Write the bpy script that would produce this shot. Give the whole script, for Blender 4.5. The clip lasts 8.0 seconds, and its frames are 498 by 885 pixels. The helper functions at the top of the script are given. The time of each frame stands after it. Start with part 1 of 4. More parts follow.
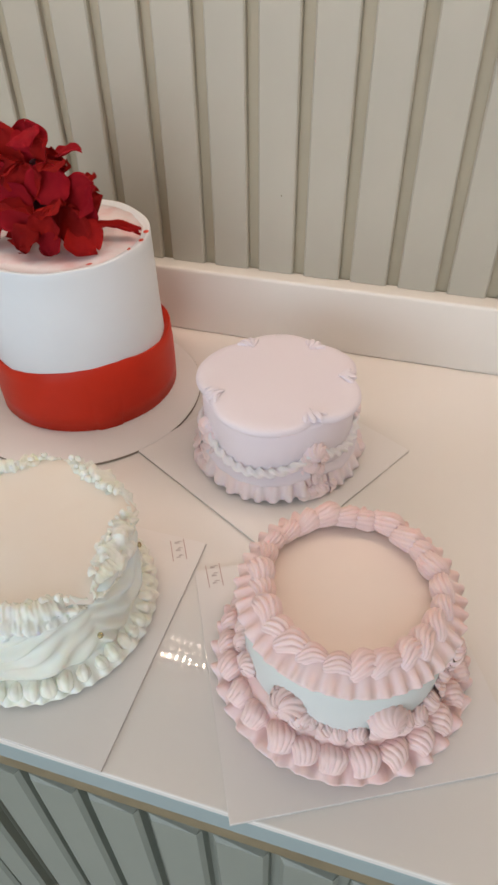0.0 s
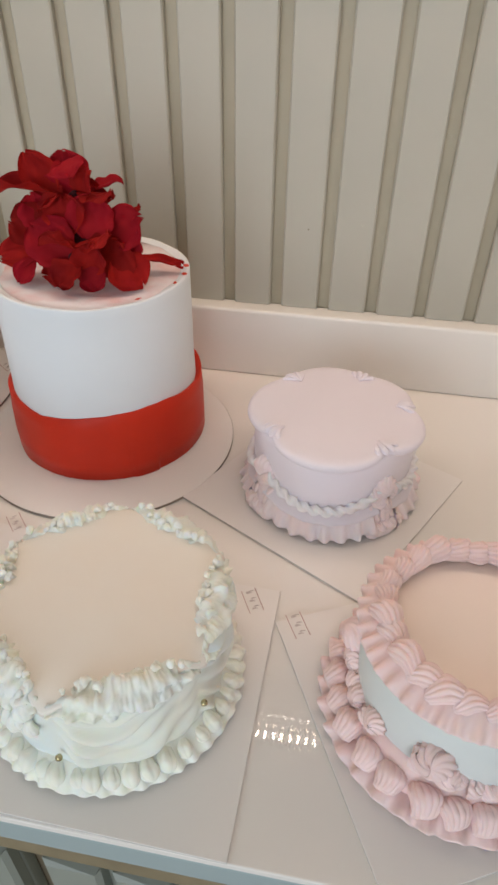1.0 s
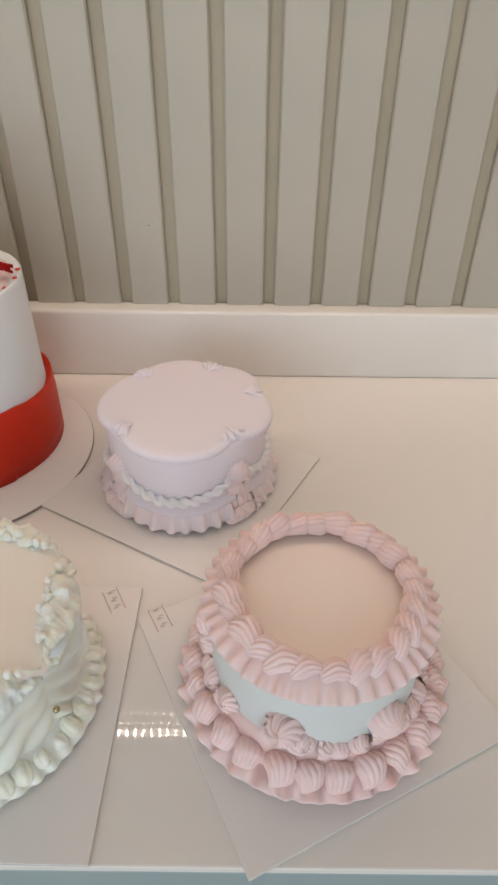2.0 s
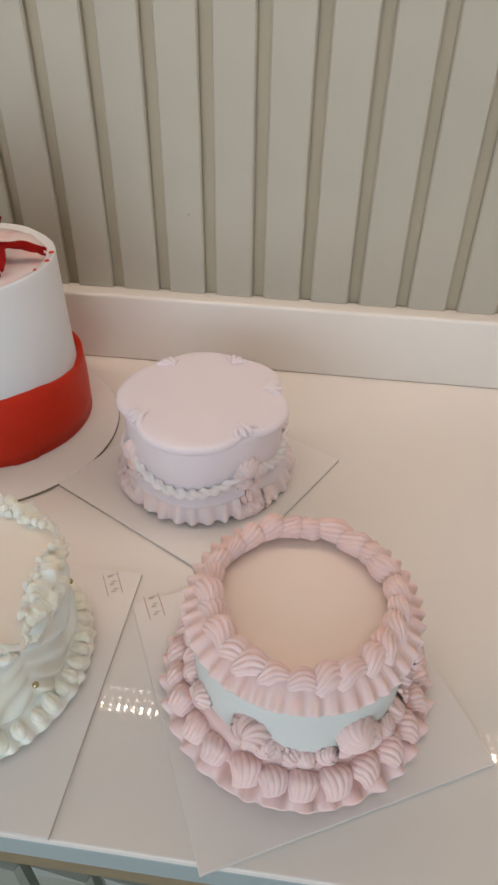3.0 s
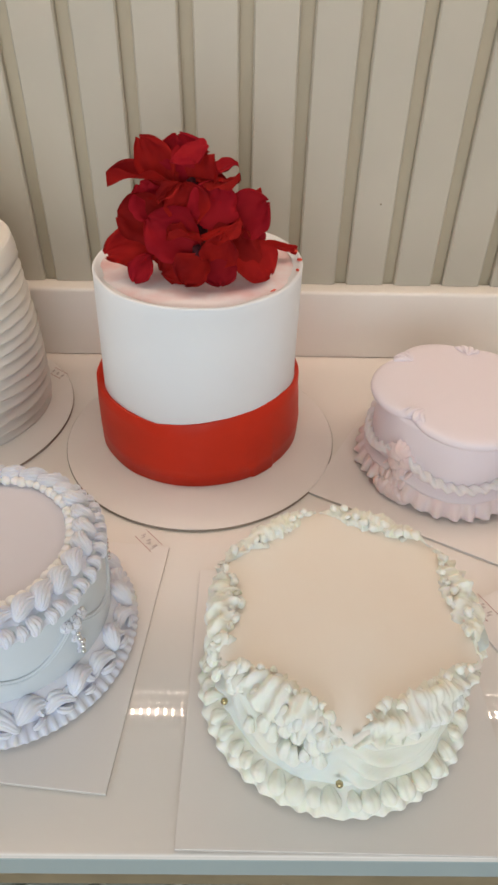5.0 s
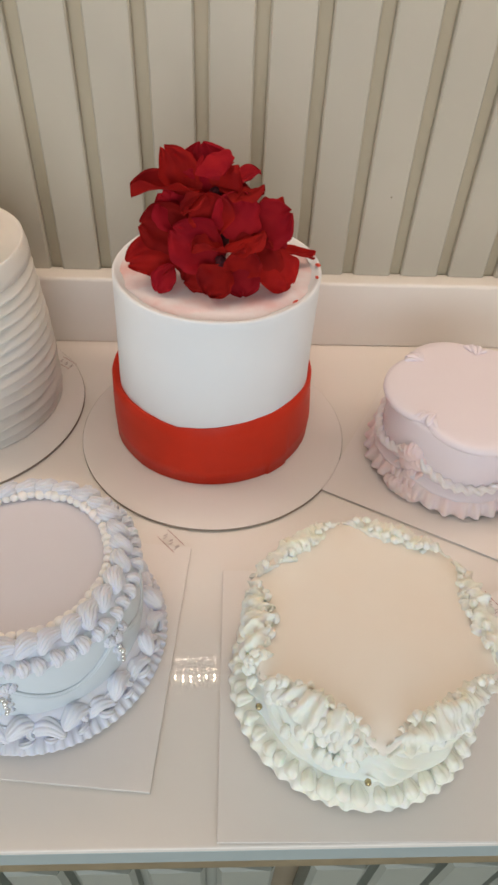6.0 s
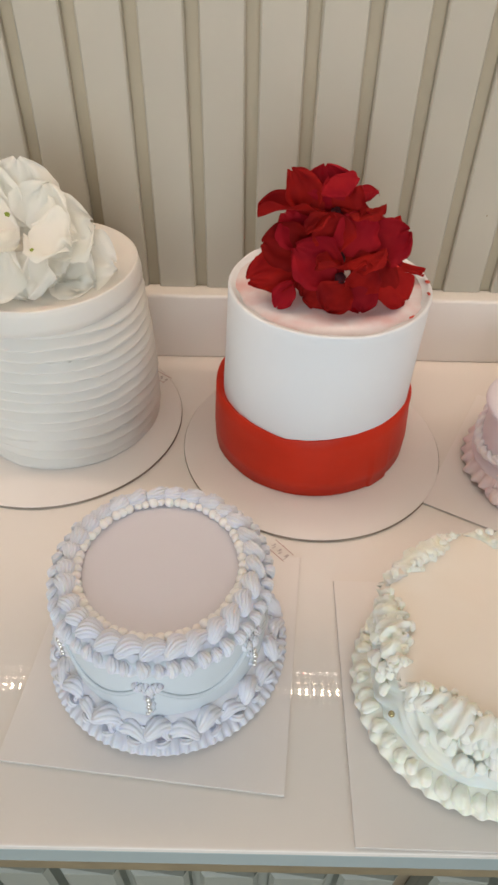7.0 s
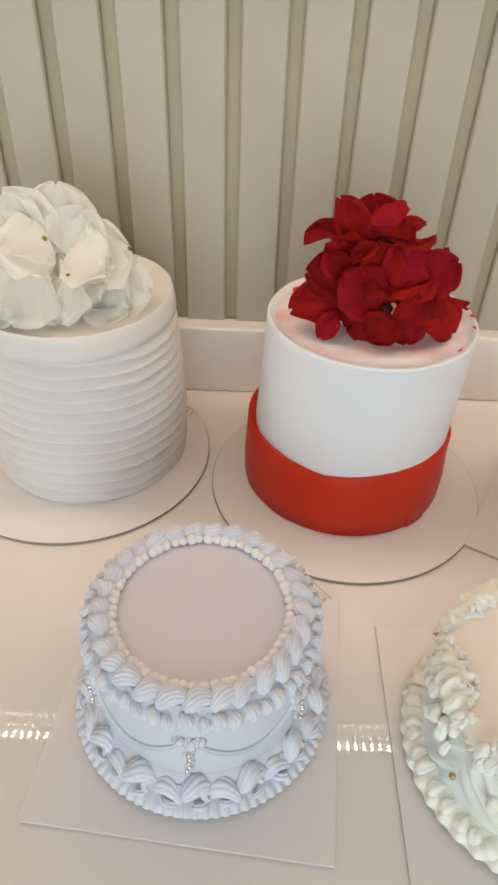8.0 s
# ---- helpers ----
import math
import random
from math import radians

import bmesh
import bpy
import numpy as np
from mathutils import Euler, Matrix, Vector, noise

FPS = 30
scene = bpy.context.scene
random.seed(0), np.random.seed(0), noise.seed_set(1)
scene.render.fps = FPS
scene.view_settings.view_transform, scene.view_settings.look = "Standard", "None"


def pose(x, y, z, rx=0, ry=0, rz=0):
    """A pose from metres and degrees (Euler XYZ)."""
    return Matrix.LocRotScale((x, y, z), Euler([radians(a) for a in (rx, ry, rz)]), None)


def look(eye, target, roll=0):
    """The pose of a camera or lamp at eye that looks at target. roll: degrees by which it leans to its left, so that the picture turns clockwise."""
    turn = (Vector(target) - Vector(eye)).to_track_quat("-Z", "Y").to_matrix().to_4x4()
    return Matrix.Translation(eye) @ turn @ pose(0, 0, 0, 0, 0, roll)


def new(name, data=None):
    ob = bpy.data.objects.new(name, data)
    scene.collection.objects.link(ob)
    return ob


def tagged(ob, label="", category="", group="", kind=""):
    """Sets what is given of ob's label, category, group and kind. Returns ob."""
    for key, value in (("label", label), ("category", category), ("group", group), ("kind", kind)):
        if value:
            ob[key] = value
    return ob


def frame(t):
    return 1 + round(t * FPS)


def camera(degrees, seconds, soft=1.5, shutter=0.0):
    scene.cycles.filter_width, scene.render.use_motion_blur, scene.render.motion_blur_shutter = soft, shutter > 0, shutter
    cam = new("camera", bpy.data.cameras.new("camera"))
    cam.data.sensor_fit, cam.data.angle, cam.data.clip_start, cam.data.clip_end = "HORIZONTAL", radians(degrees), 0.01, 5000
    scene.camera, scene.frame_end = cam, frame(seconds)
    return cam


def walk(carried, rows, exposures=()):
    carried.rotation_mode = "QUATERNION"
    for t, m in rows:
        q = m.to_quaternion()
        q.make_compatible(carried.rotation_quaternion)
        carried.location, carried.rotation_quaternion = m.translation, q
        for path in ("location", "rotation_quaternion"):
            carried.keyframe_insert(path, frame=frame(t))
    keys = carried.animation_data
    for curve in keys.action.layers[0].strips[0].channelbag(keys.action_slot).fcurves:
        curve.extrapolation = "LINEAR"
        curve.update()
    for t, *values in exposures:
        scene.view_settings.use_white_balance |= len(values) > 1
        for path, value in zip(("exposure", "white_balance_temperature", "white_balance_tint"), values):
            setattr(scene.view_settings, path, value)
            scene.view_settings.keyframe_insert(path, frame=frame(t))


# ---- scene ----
cam = camera(42.2, 8.0, soft=2.7)
PATH = [
    (0, (0.019, 0.002, 1.348), (-0.421, 1.437, 0.026), -0.8),
    (0.5, (-0.024, -0.001, 1.351), (-0.344, 1.533, 0.108), 1.1),
    (1, (-0.096, -0.003, 1.321), (-0.363, 1.566, 0.109), 0.9),
    (1.5, (-0.095, 0.0, 1.312), (-0.144, 1.597, 0.109), 1.7),
    (1.7, (-0.076, -0.005, 1.314), (-0.075, 1.59, 0.107), 0.6),
    (2.8, (0.001, 0.003, 1.328), (-0.09, 1.58, 0.101), 0.8),
    (3, (0.001, 0.005, 1.323), (-0.185, 1.563, 0.083), 1.1),
    (3.5, (-0.008, 0.014, 1.316), (-0.273, 1.557, 0.071), -0.5),
    (4, (-0.114, 0.011, 1.322), (-0.294, 1.536, 0.04), 0.0),
    (4.5, (-0.217, 0.002, 1.326), (-0.247, 1.541, 0.049), 1.5),
    (5, (-0.296, 0.007, 1.317), (-0.28, 1.554, 0.05), 1.1),
    (5.2, (-0.31, 0.014, 1.315), (-0.251, 1.548, 0.034), 1.5),
    (6.3, (-0.344, 0.029, 1.374), (-0.254, 1.452, -0.029), 3.1),
    (6.5, (-0.356, 0.024, 1.374), (-0.282, 1.468, -0.008), 2.0),
    (7, (-0.405, 0.016, 1.367), (-0.407, 1.49, 0.016), 1.1),
    (7.5, (-0.43, 0.021, 1.353), (-0.478, 1.531, 0.043), 1.1),
    (8, (-0.439, 0.03, 1.345), (-0.437, 1.585, 0.096), 2.2),
]
walk(cam, [(t, look(eye, target, roll)) for t, eye, target, roll in PATH],
     exposures=[(0.0, -0.03, 6150, 10), (1.0, -0.11, 6200, 10), (3.0, -0.25, 6150, 10), (3.5, -0.20, 6000, 10), (4.5, -0.05, 6400, 10), (6.5, -0.03, 6480, 10), (8.0, -0.01, 6500, 10)])

TOP = 0.900                      # worktop surface
BOARD = 0.903                    # top of the cake cards

# ---- light ----
world = bpy.data.worlds.new("world")
scene.world = world
world.use_nodes = True
wn = world.node_tree.nodes
sky = wn.new("ShaderNodeTexSky")
sky.sky_type, sky.sun_disc = "NISHITA", False
sky.sun_elevation, sky.sun_rotation = radians(40), radians(160)
world.node_tree.links.new(sky.outputs["Color"], wn["Background"].inputs["Color"])
wn["Background"].inputs["Strength"].default_value = 0.1

window_light = bpy.data.lights.new("window_light", "AREA")
window_light.shape, window_light.size, window_light.size_y = "RECTANGLE", 3.2, 2.1
window_light.energy, window_light.color = 61, (0.86, 0.93, 0.98)
new("window_light", window_light).matrix_world = look((-0.6, -2.85, 1.45), (-0.4, 0.5, 1.0))

LED_POWER = 186.0


# ---- materials ----
def material(name, colour, rough=0.5, spec=0.5, vary=0.0, scale=20.0, colour2=None, bump=0.0, bump_scale=200.0,
             sss=0.0, sss_colour=None, metal=0.0, coat=0.0, rand=0.0, sheen=0.0, translucent=0.0, detail=4.0, mix_at=(0.35, 0.7)):
    m = bpy.data.materials.new(name)
    m.use_nodes = True
    nt = m.node_tree
    n, l = nt.nodes, nt.links
    b = n["Principled BSDF"]
    b.inputs["Roughness"].default_value = rough
    b.inputs["Specular IOR Level"].default_value = spec
    b.inputs["Metallic"].default_value = metal
    b.inputs["Coat Weight"].default_value = coat
    b.inputs["Sheen Weight"].default_value = sheen
    coord = n.new("ShaderNodeTexCoord")
    big = n.new("ShaderNodeTexNoise")
    big.inputs["Scale"].default_value, big.inputs["Detail"].default_value = scale, detail
    l.new(coord.outputs["Object"], big.inputs["Vector"])
    ramp = n.new("ShaderNodeValToRGB")
    c2 = colour2 or tuple(c * (1 - vary) for c in colour)
    ramp.color_ramp.elements[0].position, ramp.color_ramp.elements[1].position = mix_at
    ramp.color_ramp.elements[0].color = (*colour, 1)
    ramp.color_ramp.elements[1].color = (*c2, 1)
    l.new(big.outputs["Fac"], ramp.inputs["Fac"])
    last = ramp.outputs["Color"]
    if rand:
        info = n.new("ShaderNodeObjectInfo")
        hsv = n.new("ShaderNodeHueSaturation")
        span = n.new("ShaderNodeMapRange")
        span.inputs["To Min"].default_value, span.inputs["To Max"].default_value = 1 - rand, 1 + rand
        l.new(info.outputs["Random"], span.inputs["Value"])
        l.new(span.outputs["Result"], hsv.inputs["Value"])
        l.new(last, hsv.inputs["Color"])
        last = hsv.outputs["Color"]
    l.new(last, b.inputs["Base Color"])
    if sss:
        b.inputs["Subsurface Weight"].default_value = sss
        b.inputs["Subsurface Scale"].default_value = 0.004
        b.inputs["Subsurface Radius"].default_value = sss_colour or (1.0, 0.8, 0.6)
    if translucent:
        tl = n.new("ShaderNodeBsdfTranslucent")
        mx = n.new("ShaderNodeMixShader")
        mx.inputs["Fac"].default_value = translucent
        l.new(last, tl.inputs["Color"])
        l.new(b.outputs["BSDF"], mx.inputs[1])
        l.new(tl.outputs["BSDF"], mx.inputs[2])
        l.new(mx.outputs["Shader"], n["Material Output"].inputs["Surface"])
    if bump:
        fine = n.new("ShaderNodeTexNoise")
        fine.inputs["Scale"].default_value, fine.inputs["Detail"].default_value = bump_scale, 5.0
        l.new(coord.outputs["Object"], fine.inputs["Vector"])
        bp = n.new("ShaderNodeBump")
        bp.inputs["Strength"].default_value, bp.inputs["Distance"].default_value = bump, 0.001
        l.new(fine.outputs["Fac"], bp.inputs["Height"])
        l.new(bp.outputs["Normal"], b.inputs["Normal"])
        rr = n.new("ShaderNodeMapRange")
        rr.inputs["To Min"].default_value, rr.inputs["To Max"].default_value = rough * 0.85, min(1, rough * 1.15)
        l.new(big.outputs["Fac"], rr.inputs["Value"])
        l.new(rr.outputs["Result"], b.inputs["Roughness"])
    return m


def glow(name, colour, strength):
    m = bpy.data.materials.new(name)
    m.use_nodes = True
    b = m.node_tree.nodes["Principled BSDF"]
    b.inputs["Base Color"].default_value = (0.9, 0.9, 0.9, 1)
    b.inputs["Emission Color"].default_value = (*colour, 1)
    b.inputs["Emission Strength"].default_value = strength
    return m


PAINT = material("cream_paint", (0.435, 0.411, 0.342), 0.42, 0.4, 0.06, 6, bump=0.05, bump_scale=350, rand=0.015)
GROOVE = material("cream_paint_backing", (0.42, 0.37, 0.27), 0.5, 0.4, 0.1, 8, bump=0.05, bump_scale=300)
TRIMPAINT = material("white_paint", (0.82, 0.785, 0.73), 0.36, 0.45, 0.05, 5, bump=0.04, bump_scale=300)
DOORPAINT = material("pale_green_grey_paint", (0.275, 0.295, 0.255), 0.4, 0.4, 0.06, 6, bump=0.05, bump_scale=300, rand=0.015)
# dark brown holds the shade of the door gaps; the nail head shares it
GAP = material("gap_shade_and_nail", (0.22, 0.18, 0.12), 0.6, 0.3, 0.2, 10)
WORKTOP = material("gloss_worktop", (0.87, 0.825, 0.775), 0.0, 0.5, 0.03, 3)
# blue-grey puts the window's cool reflection into the edge colour
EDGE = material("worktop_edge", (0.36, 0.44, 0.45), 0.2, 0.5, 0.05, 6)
# tan of the shadow gap below the worktop, shade included in the colour
TAN_SHADE = material("tan_gap_shade", (0.25, 0.20, 0.12), 0.55, 0.3, 0.2, 30, bump=0.05)
CARD = material("white_card", (0.85, 0.81, 0.775), 0.5, 0.35, 0.03, 8, bump=0.03, bump_scale=500)
CARDEDGE = material("grey_card_edge", (0.36, 0.31, 0.26), 0.8, 0.2, 0.25, 60)
CARDCORE = material("pale_card_edge", (0.66, 0.62, 0.58), 0.7, 0.2, 0.15, 60)
CREAM_WHITE = material("white_frosting", (0.76, 0.785, 0.81), 0.5, 0.35, 0.03, 12, bump=0.05, bump_scale=60, sss=0.0)
CREAM_RIB = material("ivory_frosting", (0.735, 0.72, 0.68), 0.5, 0.35, 0.03, 14, bump=0.06, bump_scale=120, sss=0.12)
RED_BAND = material("red_frosting", (0.60, 0.030, 0.009), 0.45, 0.22, 0.12, 18, bump=0.06, bump_scale=90)
PINK_STAIN = material("pink_stained_frosting", (0.80, 0.72, 0.72), 0.5, 0.35, 0, 28, colour2=(0.72, 0.38, 0.36), bump=0.05, sss=0.0, mix_at=(0.42, 0.75))
PINK = material("pink_buttercream", (0.90, 0.69, 0.665), 0.48, 0.35, 0, 30, colour2=(0.89, 0.64, 0.61), bump=0.05, bump_scale=300, sss=0.4, rand=0.03)
PEACH = material("peach_cream_top", (0.93, 0.79, 0.70), 0.5, 0.35, 0.04, 9, bump=0.05, bump_scale=50, sss=0.0)
ICE = material("ice_white_frosting", (0.72, 0.74, 0.72), 0.5, 0.35, 0.03, 14, bump=0.04, bump_scale=60, sss=0.0)
LILAC = material("lilac_buttercream", (0.735, 0.76, 0.835), 0.48, 0.35, 0, 30, colour2=(0.69, 0.71, 0.80), bump=0.05, bump_scale=300, sss=0.4, rand=0.03)
LILAC_TOP = material("lilac_cream_top", (0.69, 0.67, 0.72), 0.5, 0.35, 0.03, 9, bump=0.04, bump_scale=50, sss=0.0)
LILAC_SIDE = material("pale_blue_frosting", (0.64, 0.71, 0.77), 0.5, 0.35, 0.03, 9, bump=0.04, bump_scale=50, sss=0.0)
PEARL_CREAM = material("white_piped_cream", (0.90, 0.875, 0.86), 0.45, 0.4, 0.03, 30, sss=0.4, rand=0.03)
MINT = material("mint_buttercream", (0.88, 0.895, 0.84), 0.48, 0.35, 0, 22, colour2=(0.89, 0.88, 0.74), bump=0.06, bump_scale=250, sss=0.4, rand=0.03, mix_at=(0.4, 0.65))
MINT_BLUE = material("pale_mint_frosting", (0.76, 0.82, 0.80), 0.48, 0.35, 0, 14, colour2=(0.85, 0.84, 0.73), bump=0.08, bump_scale=120, sss=0.4, mix_at=(0.4, 0.65))
MINT_YELLOW = material("pale_yellow_buttercream", (0.92, 0.915, 0.80), 0.48, 0.35, 0, 22, colour2=(0.88, 0.90, 0.83), bump=0.06, bump_scale=250, sss=0.4, rand=0.03, mix_at=(0.4, 0.7))
ROPE_WHITE = material("white_rope_cream", (0.93, 0.89, 0.90), 0.45, 0.35, 0.03, 30, sss=0.3)
VANILLA = material("vanilla_cream_top", (0.88, 0.83, 0.75), 0.5, 0.35, 0, 7, colour2=(0.88, 0.78, 0.67), bump=0.05, bump_scale=40, sss=0.0)
MAUVE = material("pink_lilac_frosting", (0.85, 0.78, 0.83), 0.5, 0.35, 0.03, 10, bump=0.05, bump_scale=50, sss=0.0)
MAUVE_PIPE = material("pink_lilac_buttercream", (0.95, 0.77, 0.77), 0.48, 0.35, 0, 30, colour2=(0.92, 0.83, 0.86), bump=0.05, bump_scale=250, sss=0.4, rand=0.03)
PETAL_RED = material("red_silk", (0.37, 0.014, 0.010), 0.75, 0.08, 0, 30, colour2=(0.20, 0.006, 0.008), bump=0.1, bump_scale=500, rand=0.25, translucent=0.2)
PETAL_WINE = material("crimson_silk", (0.36, 0.012, 0.017), 0.75, 0.08, 0, 30, colour2=(0.24, 0.004, 0.014), bump=0.1, bump_scale=500, rand=0.2, translucent=0.2)
STAMEN = material("dark_flower_centre", (0.06, 0.01, 0.015), 0.7, 0.2, 0.3, 200)
PETAL_WHITE = material("ivory_silk", (0.93, 0.92, 0.885), 0.6, 0.2, 0, 22, colour2=(0.92, 0.92, 0.85), bump=0.04, bump_scale=400, rand=0.02, translucent=0.5)
GREEN_EYE = material("green_flower_centre", (0.32, 0.42, 0.06), 0.6, 0.3, 0.3, 100)
RED_CRUMB = material("red_cream_smear", (0.62, 0.06, 0.03), 0.45, 0.4, 0.2, 60)
GOLD = material("gold_pearl", (0.52, 0.44, 0.24), 0.25, 0.5, 0.1, 100, metal=0.8)
SILVER = material("silver_pearl", (0.85, 0.84, 0.82), 0.16, 0.5, 0.05, 100, metal=0.85)
INK_RED = material("red_ink", (0.60, 0.40, 0.37), 0.7, 0.2, 0.3, 300)
INK_GREY = material("grey_ink", (0.63, 0.56, 0.54), 0.7, 0.2, 0.3, 400)
WALLPAINT = material("room_wall_paint", (0.84, 0.81, 0.76), 0.7, 0.3, 0.05, 3, bump=0.05, bump_scale=150)
FLOORING = material("beige_floor", (0.48, 0.42, 0.34), 0.4, 0.4, 0.15, 4, bump=0.05, bump_scale=80)
ALU = material("aluminium", (0.80, 0.80, 0.78), 0.22, 0.5, 0.05, 40, metal=1.0)
LED = glow("led_glow", (1.0, 0.73, 0.55), LED_POWER)
# weak glow for the ghost image of the strip, not a lamp
LED_GHOST = glow("led_ghost_glow", (1.0, 0.82, 0.70), 0.06 * LED_POWER)


# ---- mesh helpers ----
def mesh_of(name, bm, mat, smooth=True):
    me = bpy.data.meshes.new(name)
    bmesh.ops.recalc_face_normals(bm, faces=bm.faces)
    bm.to_mesh(me)
    bm.free()
    me.materials.append(mat)
    if smooth:
        for p in me.polygons:
            p.use_smooth = True
    return me


def part(name, bm, mat, parent=None, label="", smooth=True):
    """Links a bmesh as one mesh object under a thing or a part."""
    ob = new(name, mesh_of(name, bm, mat, smooth))
    if parent:
        ob.parent = parent
    return tagged(ob, label)


def piece(name, me, parent, m):
    ob = new(name, me)
    ob.parent = parent
    ob.matrix_basis = m
    return ob


def thing(name, x, y, z, label, category, group="", turn=0):
    ob = new(name)
    ob.empty_display_size = 0.02
    ob.matrix_basis = pose(x, y, z, 0, 0, turn)
    return tagged(ob, label, category, group)


def box(bm, x0, x1, y0, y1, z0, z1, bevel=0.0, segments=2):
    made = bmesh.ops.create_cube(bm, size=1)["verts"]
    for v in made:
        v.co = Vector((x0 + (v.co.x + 0.5) * (x1 - x0), y0 + (v.co.y + 0.5) * (y1 - y0), z0 + (v.co.z + 0.5) * (z1 - z0)))
    if bevel:
        edges = {e for v in made for e in v.link_edges}
        bmesh.ops.bevel(bm, geom=list(edges), offset=bevel, segments=segments, affect="EDGES", profile=0.6)
    return bm


def solid(*args, **kw):
    return box(bmesh.new(), *args, **kw)


def grid(fn, nu, nv, wrap_u=False, wrap_v=False, bm=None):
    """A surface from fn(u, v), u and v in 0..1."""
    bm = bm or bmesh.new()
    cu, cv = (nu if wrap_u else nu + 1), (nv if wrap_v else nv + 1)
    vs = [[bm.verts.new(fn(i / nu, j / nv)) for j in range(cv)] for i in range(cu)]
    for i in range(nu):
        for j in range(nv):
            a, b = vs[i][j], vs[(i + 1) % cu][j]
            c, d = vs[(i + 1) % cu][(j + 1) % cv], vs[i][(j + 1) % cv]
            bm.faces.new((a, b, c, d))
    return bm


def lathe(profile, n=96, shape=None, bm=None):
    """Turns (radius, height) pairs round z; shape(angle, radius, height) may move a point. Ends of radius 0 close it."""
    k = len(profile) - 1

    def at(u, v):
        r, z = profile[round(v * k)]
        a = u * 2 * math.pi
        r = max(r, 1e-5)
        if shape:
            r, z = shape(a, r, z)
        return r * math.cos(a), r * math.sin(a), z
    bm = grid(at, n, k, wrap_u=True, bm=bm)
    bmesh.ops.remove_doubles(bm, verts=bm.verts, dist=2e-5)
    return bm


def tube(points, radius, sides=8, lobes=0, amp=0.0, twist=0.0, taper=0.0, closed=False):
    """A tube along points; lobes with a twist make it a piped rope."""
    pts = [Vector(p) for p in points]
    n = len(pts)
    frames = []
    for i, p in enumerate(pts):
        a = pts[(i - 1) % n] if closed or i else pts[0]
        b = pts[(i + 1) % n] if closed or i < n - 1 else pts[-1]
        t = (b - a).normalized()
        side = t.cross(Vector((0, 0, 1)))
        side = side.normalized() if side.length > 1e-4 else Vector((1, 0, 0))
        frames.append((p, side, side.cross(t).normalized()))
    bm = bmesh.new()
    rings = []
    for i, (p, s, u) in enumerate(frames):
        k = i / max(1, n - 1)
        ring = []
        for j in range(sides):
            a = 2 * math.pi * j / sides
            r = radius * (1 + amp * math.cos(lobes * a + twist * i)) * (1 - taper * abs(2 * k - 1) ** 3)
            ring.append(bm.verts.new(p + s * r * math.cos(a) + u * r * math.sin(a)))
        rings.append(ring)
    for i in range(n if closed else n - 1):
        r0, r1 = rings[i], rings[(i + 1) % n]
        for j in range(sides):
            bm.faces.new((r0[j], r0[(j + 1) % sides], r1[(j + 1) % sides], r1[j]))
    if not closed:
        bm.faces.new(rings[0])
        bm.faces.new(rings[-1])
    return bm


def shell_mesh(name, mat, length, width, height, ridges=7, twist=2.2, seed=0, arch=0.32, curl=0.22, depth=0.24, tail=0.55):
    """A piped shell: a thick ridged curl along x that arches up, bends to one side and thins towards its tail."""
    def at(u, v):
        a = 2 * math.pi * v
        fat = math.sqrt(1 - ((0.36 - u) / 0.375) ** 2) if u < 0.36 else (1 - tail * ((u - 0.36) / 0.64) ** 1.4) * (1 if u < 0.97 else 0.55)
        ridge = abs(math.cos(0.5 * ridges * a + twist * u + seed)) ** 0.6
        r = fat * (1.08 - depth + depth * ridge + 0.10 * noise.noise((u * 5, math.cos(a) * 2.5, seed + math.sin(a) * 2.5)))
        bend = math.sin(math.pi * (0.04 + 0.92 * u))
        x = (u - 0.45) * length
        return x, 0.5 * width * r * math.cos(a) + curl * width * bend, 0.5 * height * r * math.sin(a) + arch * height * bend
    n = 8 * ridges
    bm = grid(at, 14, n, wrap_v=True)
    bm.verts.ensure_lookup_table()
    bm.faces.new([bm.verts[k] for k in range(n)])
    bm.faces.new([bm.verts[14 * n + k] for k in range(n)])
    return mesh_of(name, bm, mat)


def rosette_mesh(name, mat, radius, height, ridges=8, twist=3.0, seed=0):
    """A piped rosette: a ridged, twisted dome drawn up to a soft tip."""
    def at(u, v):
        a = 2 * math.pi * v
        r = radius * (1 - u ** 2.0) ** 0.62 * (0.86 + 0.24 * (1 - u * 0.5) * abs(math.cos(0.5 * ridges * a)) ** 0.7)
        b = a + twist * u
        z = height * (u ** 0.75) + 0.04 * height * noise.noise((math.cos(a) * 2, math.sin(a) * 2, seed + u))
        return r * math.cos(b), r * math.sin(b), z
    bm = grid(at, 9, 56, wrap_v=True)
    bmesh.ops.remove_doubles(bm, verts=bm.verts, dist=1e-5)
    return mesh_of(name, bm, mat)


def curl_mesh(name, mat, size, seed=0):
    """A C-shaped scroll of ridged cream, lying in the xy plane and rising in the middle."""
    def at(u, v):
        a = 2 * math.pi * v
        th = 0.4 + 4.3 * u
        rad = size * (0.52 - 0.30 * u)
        cx, cy = rad * math.cos(th), rad * math.sin(th)
        r = size * (0.30 - 0.10 * u) * (1 + 0.2 * math.cos(6 * a)) * math.sin(math.pi * (0.08 + 0.84 * u)) ** 0.5
        return cx + r * math.cos(a) * math.cos(th), cy + r * math.cos(a) * math.sin(th), r * math.sin(a) + size * 0.30 * u
    bm = grid(at, 14, 30, wrap_v=True)
    bm.verts.ensure_lookup_table()
    bm.faces.new([bm.verts[j] for j in range(30)])
    bm.faces.new([bm.verts[14 * 30 + j] for j in range(30)])
    return mesh_of(name, bm, mat)


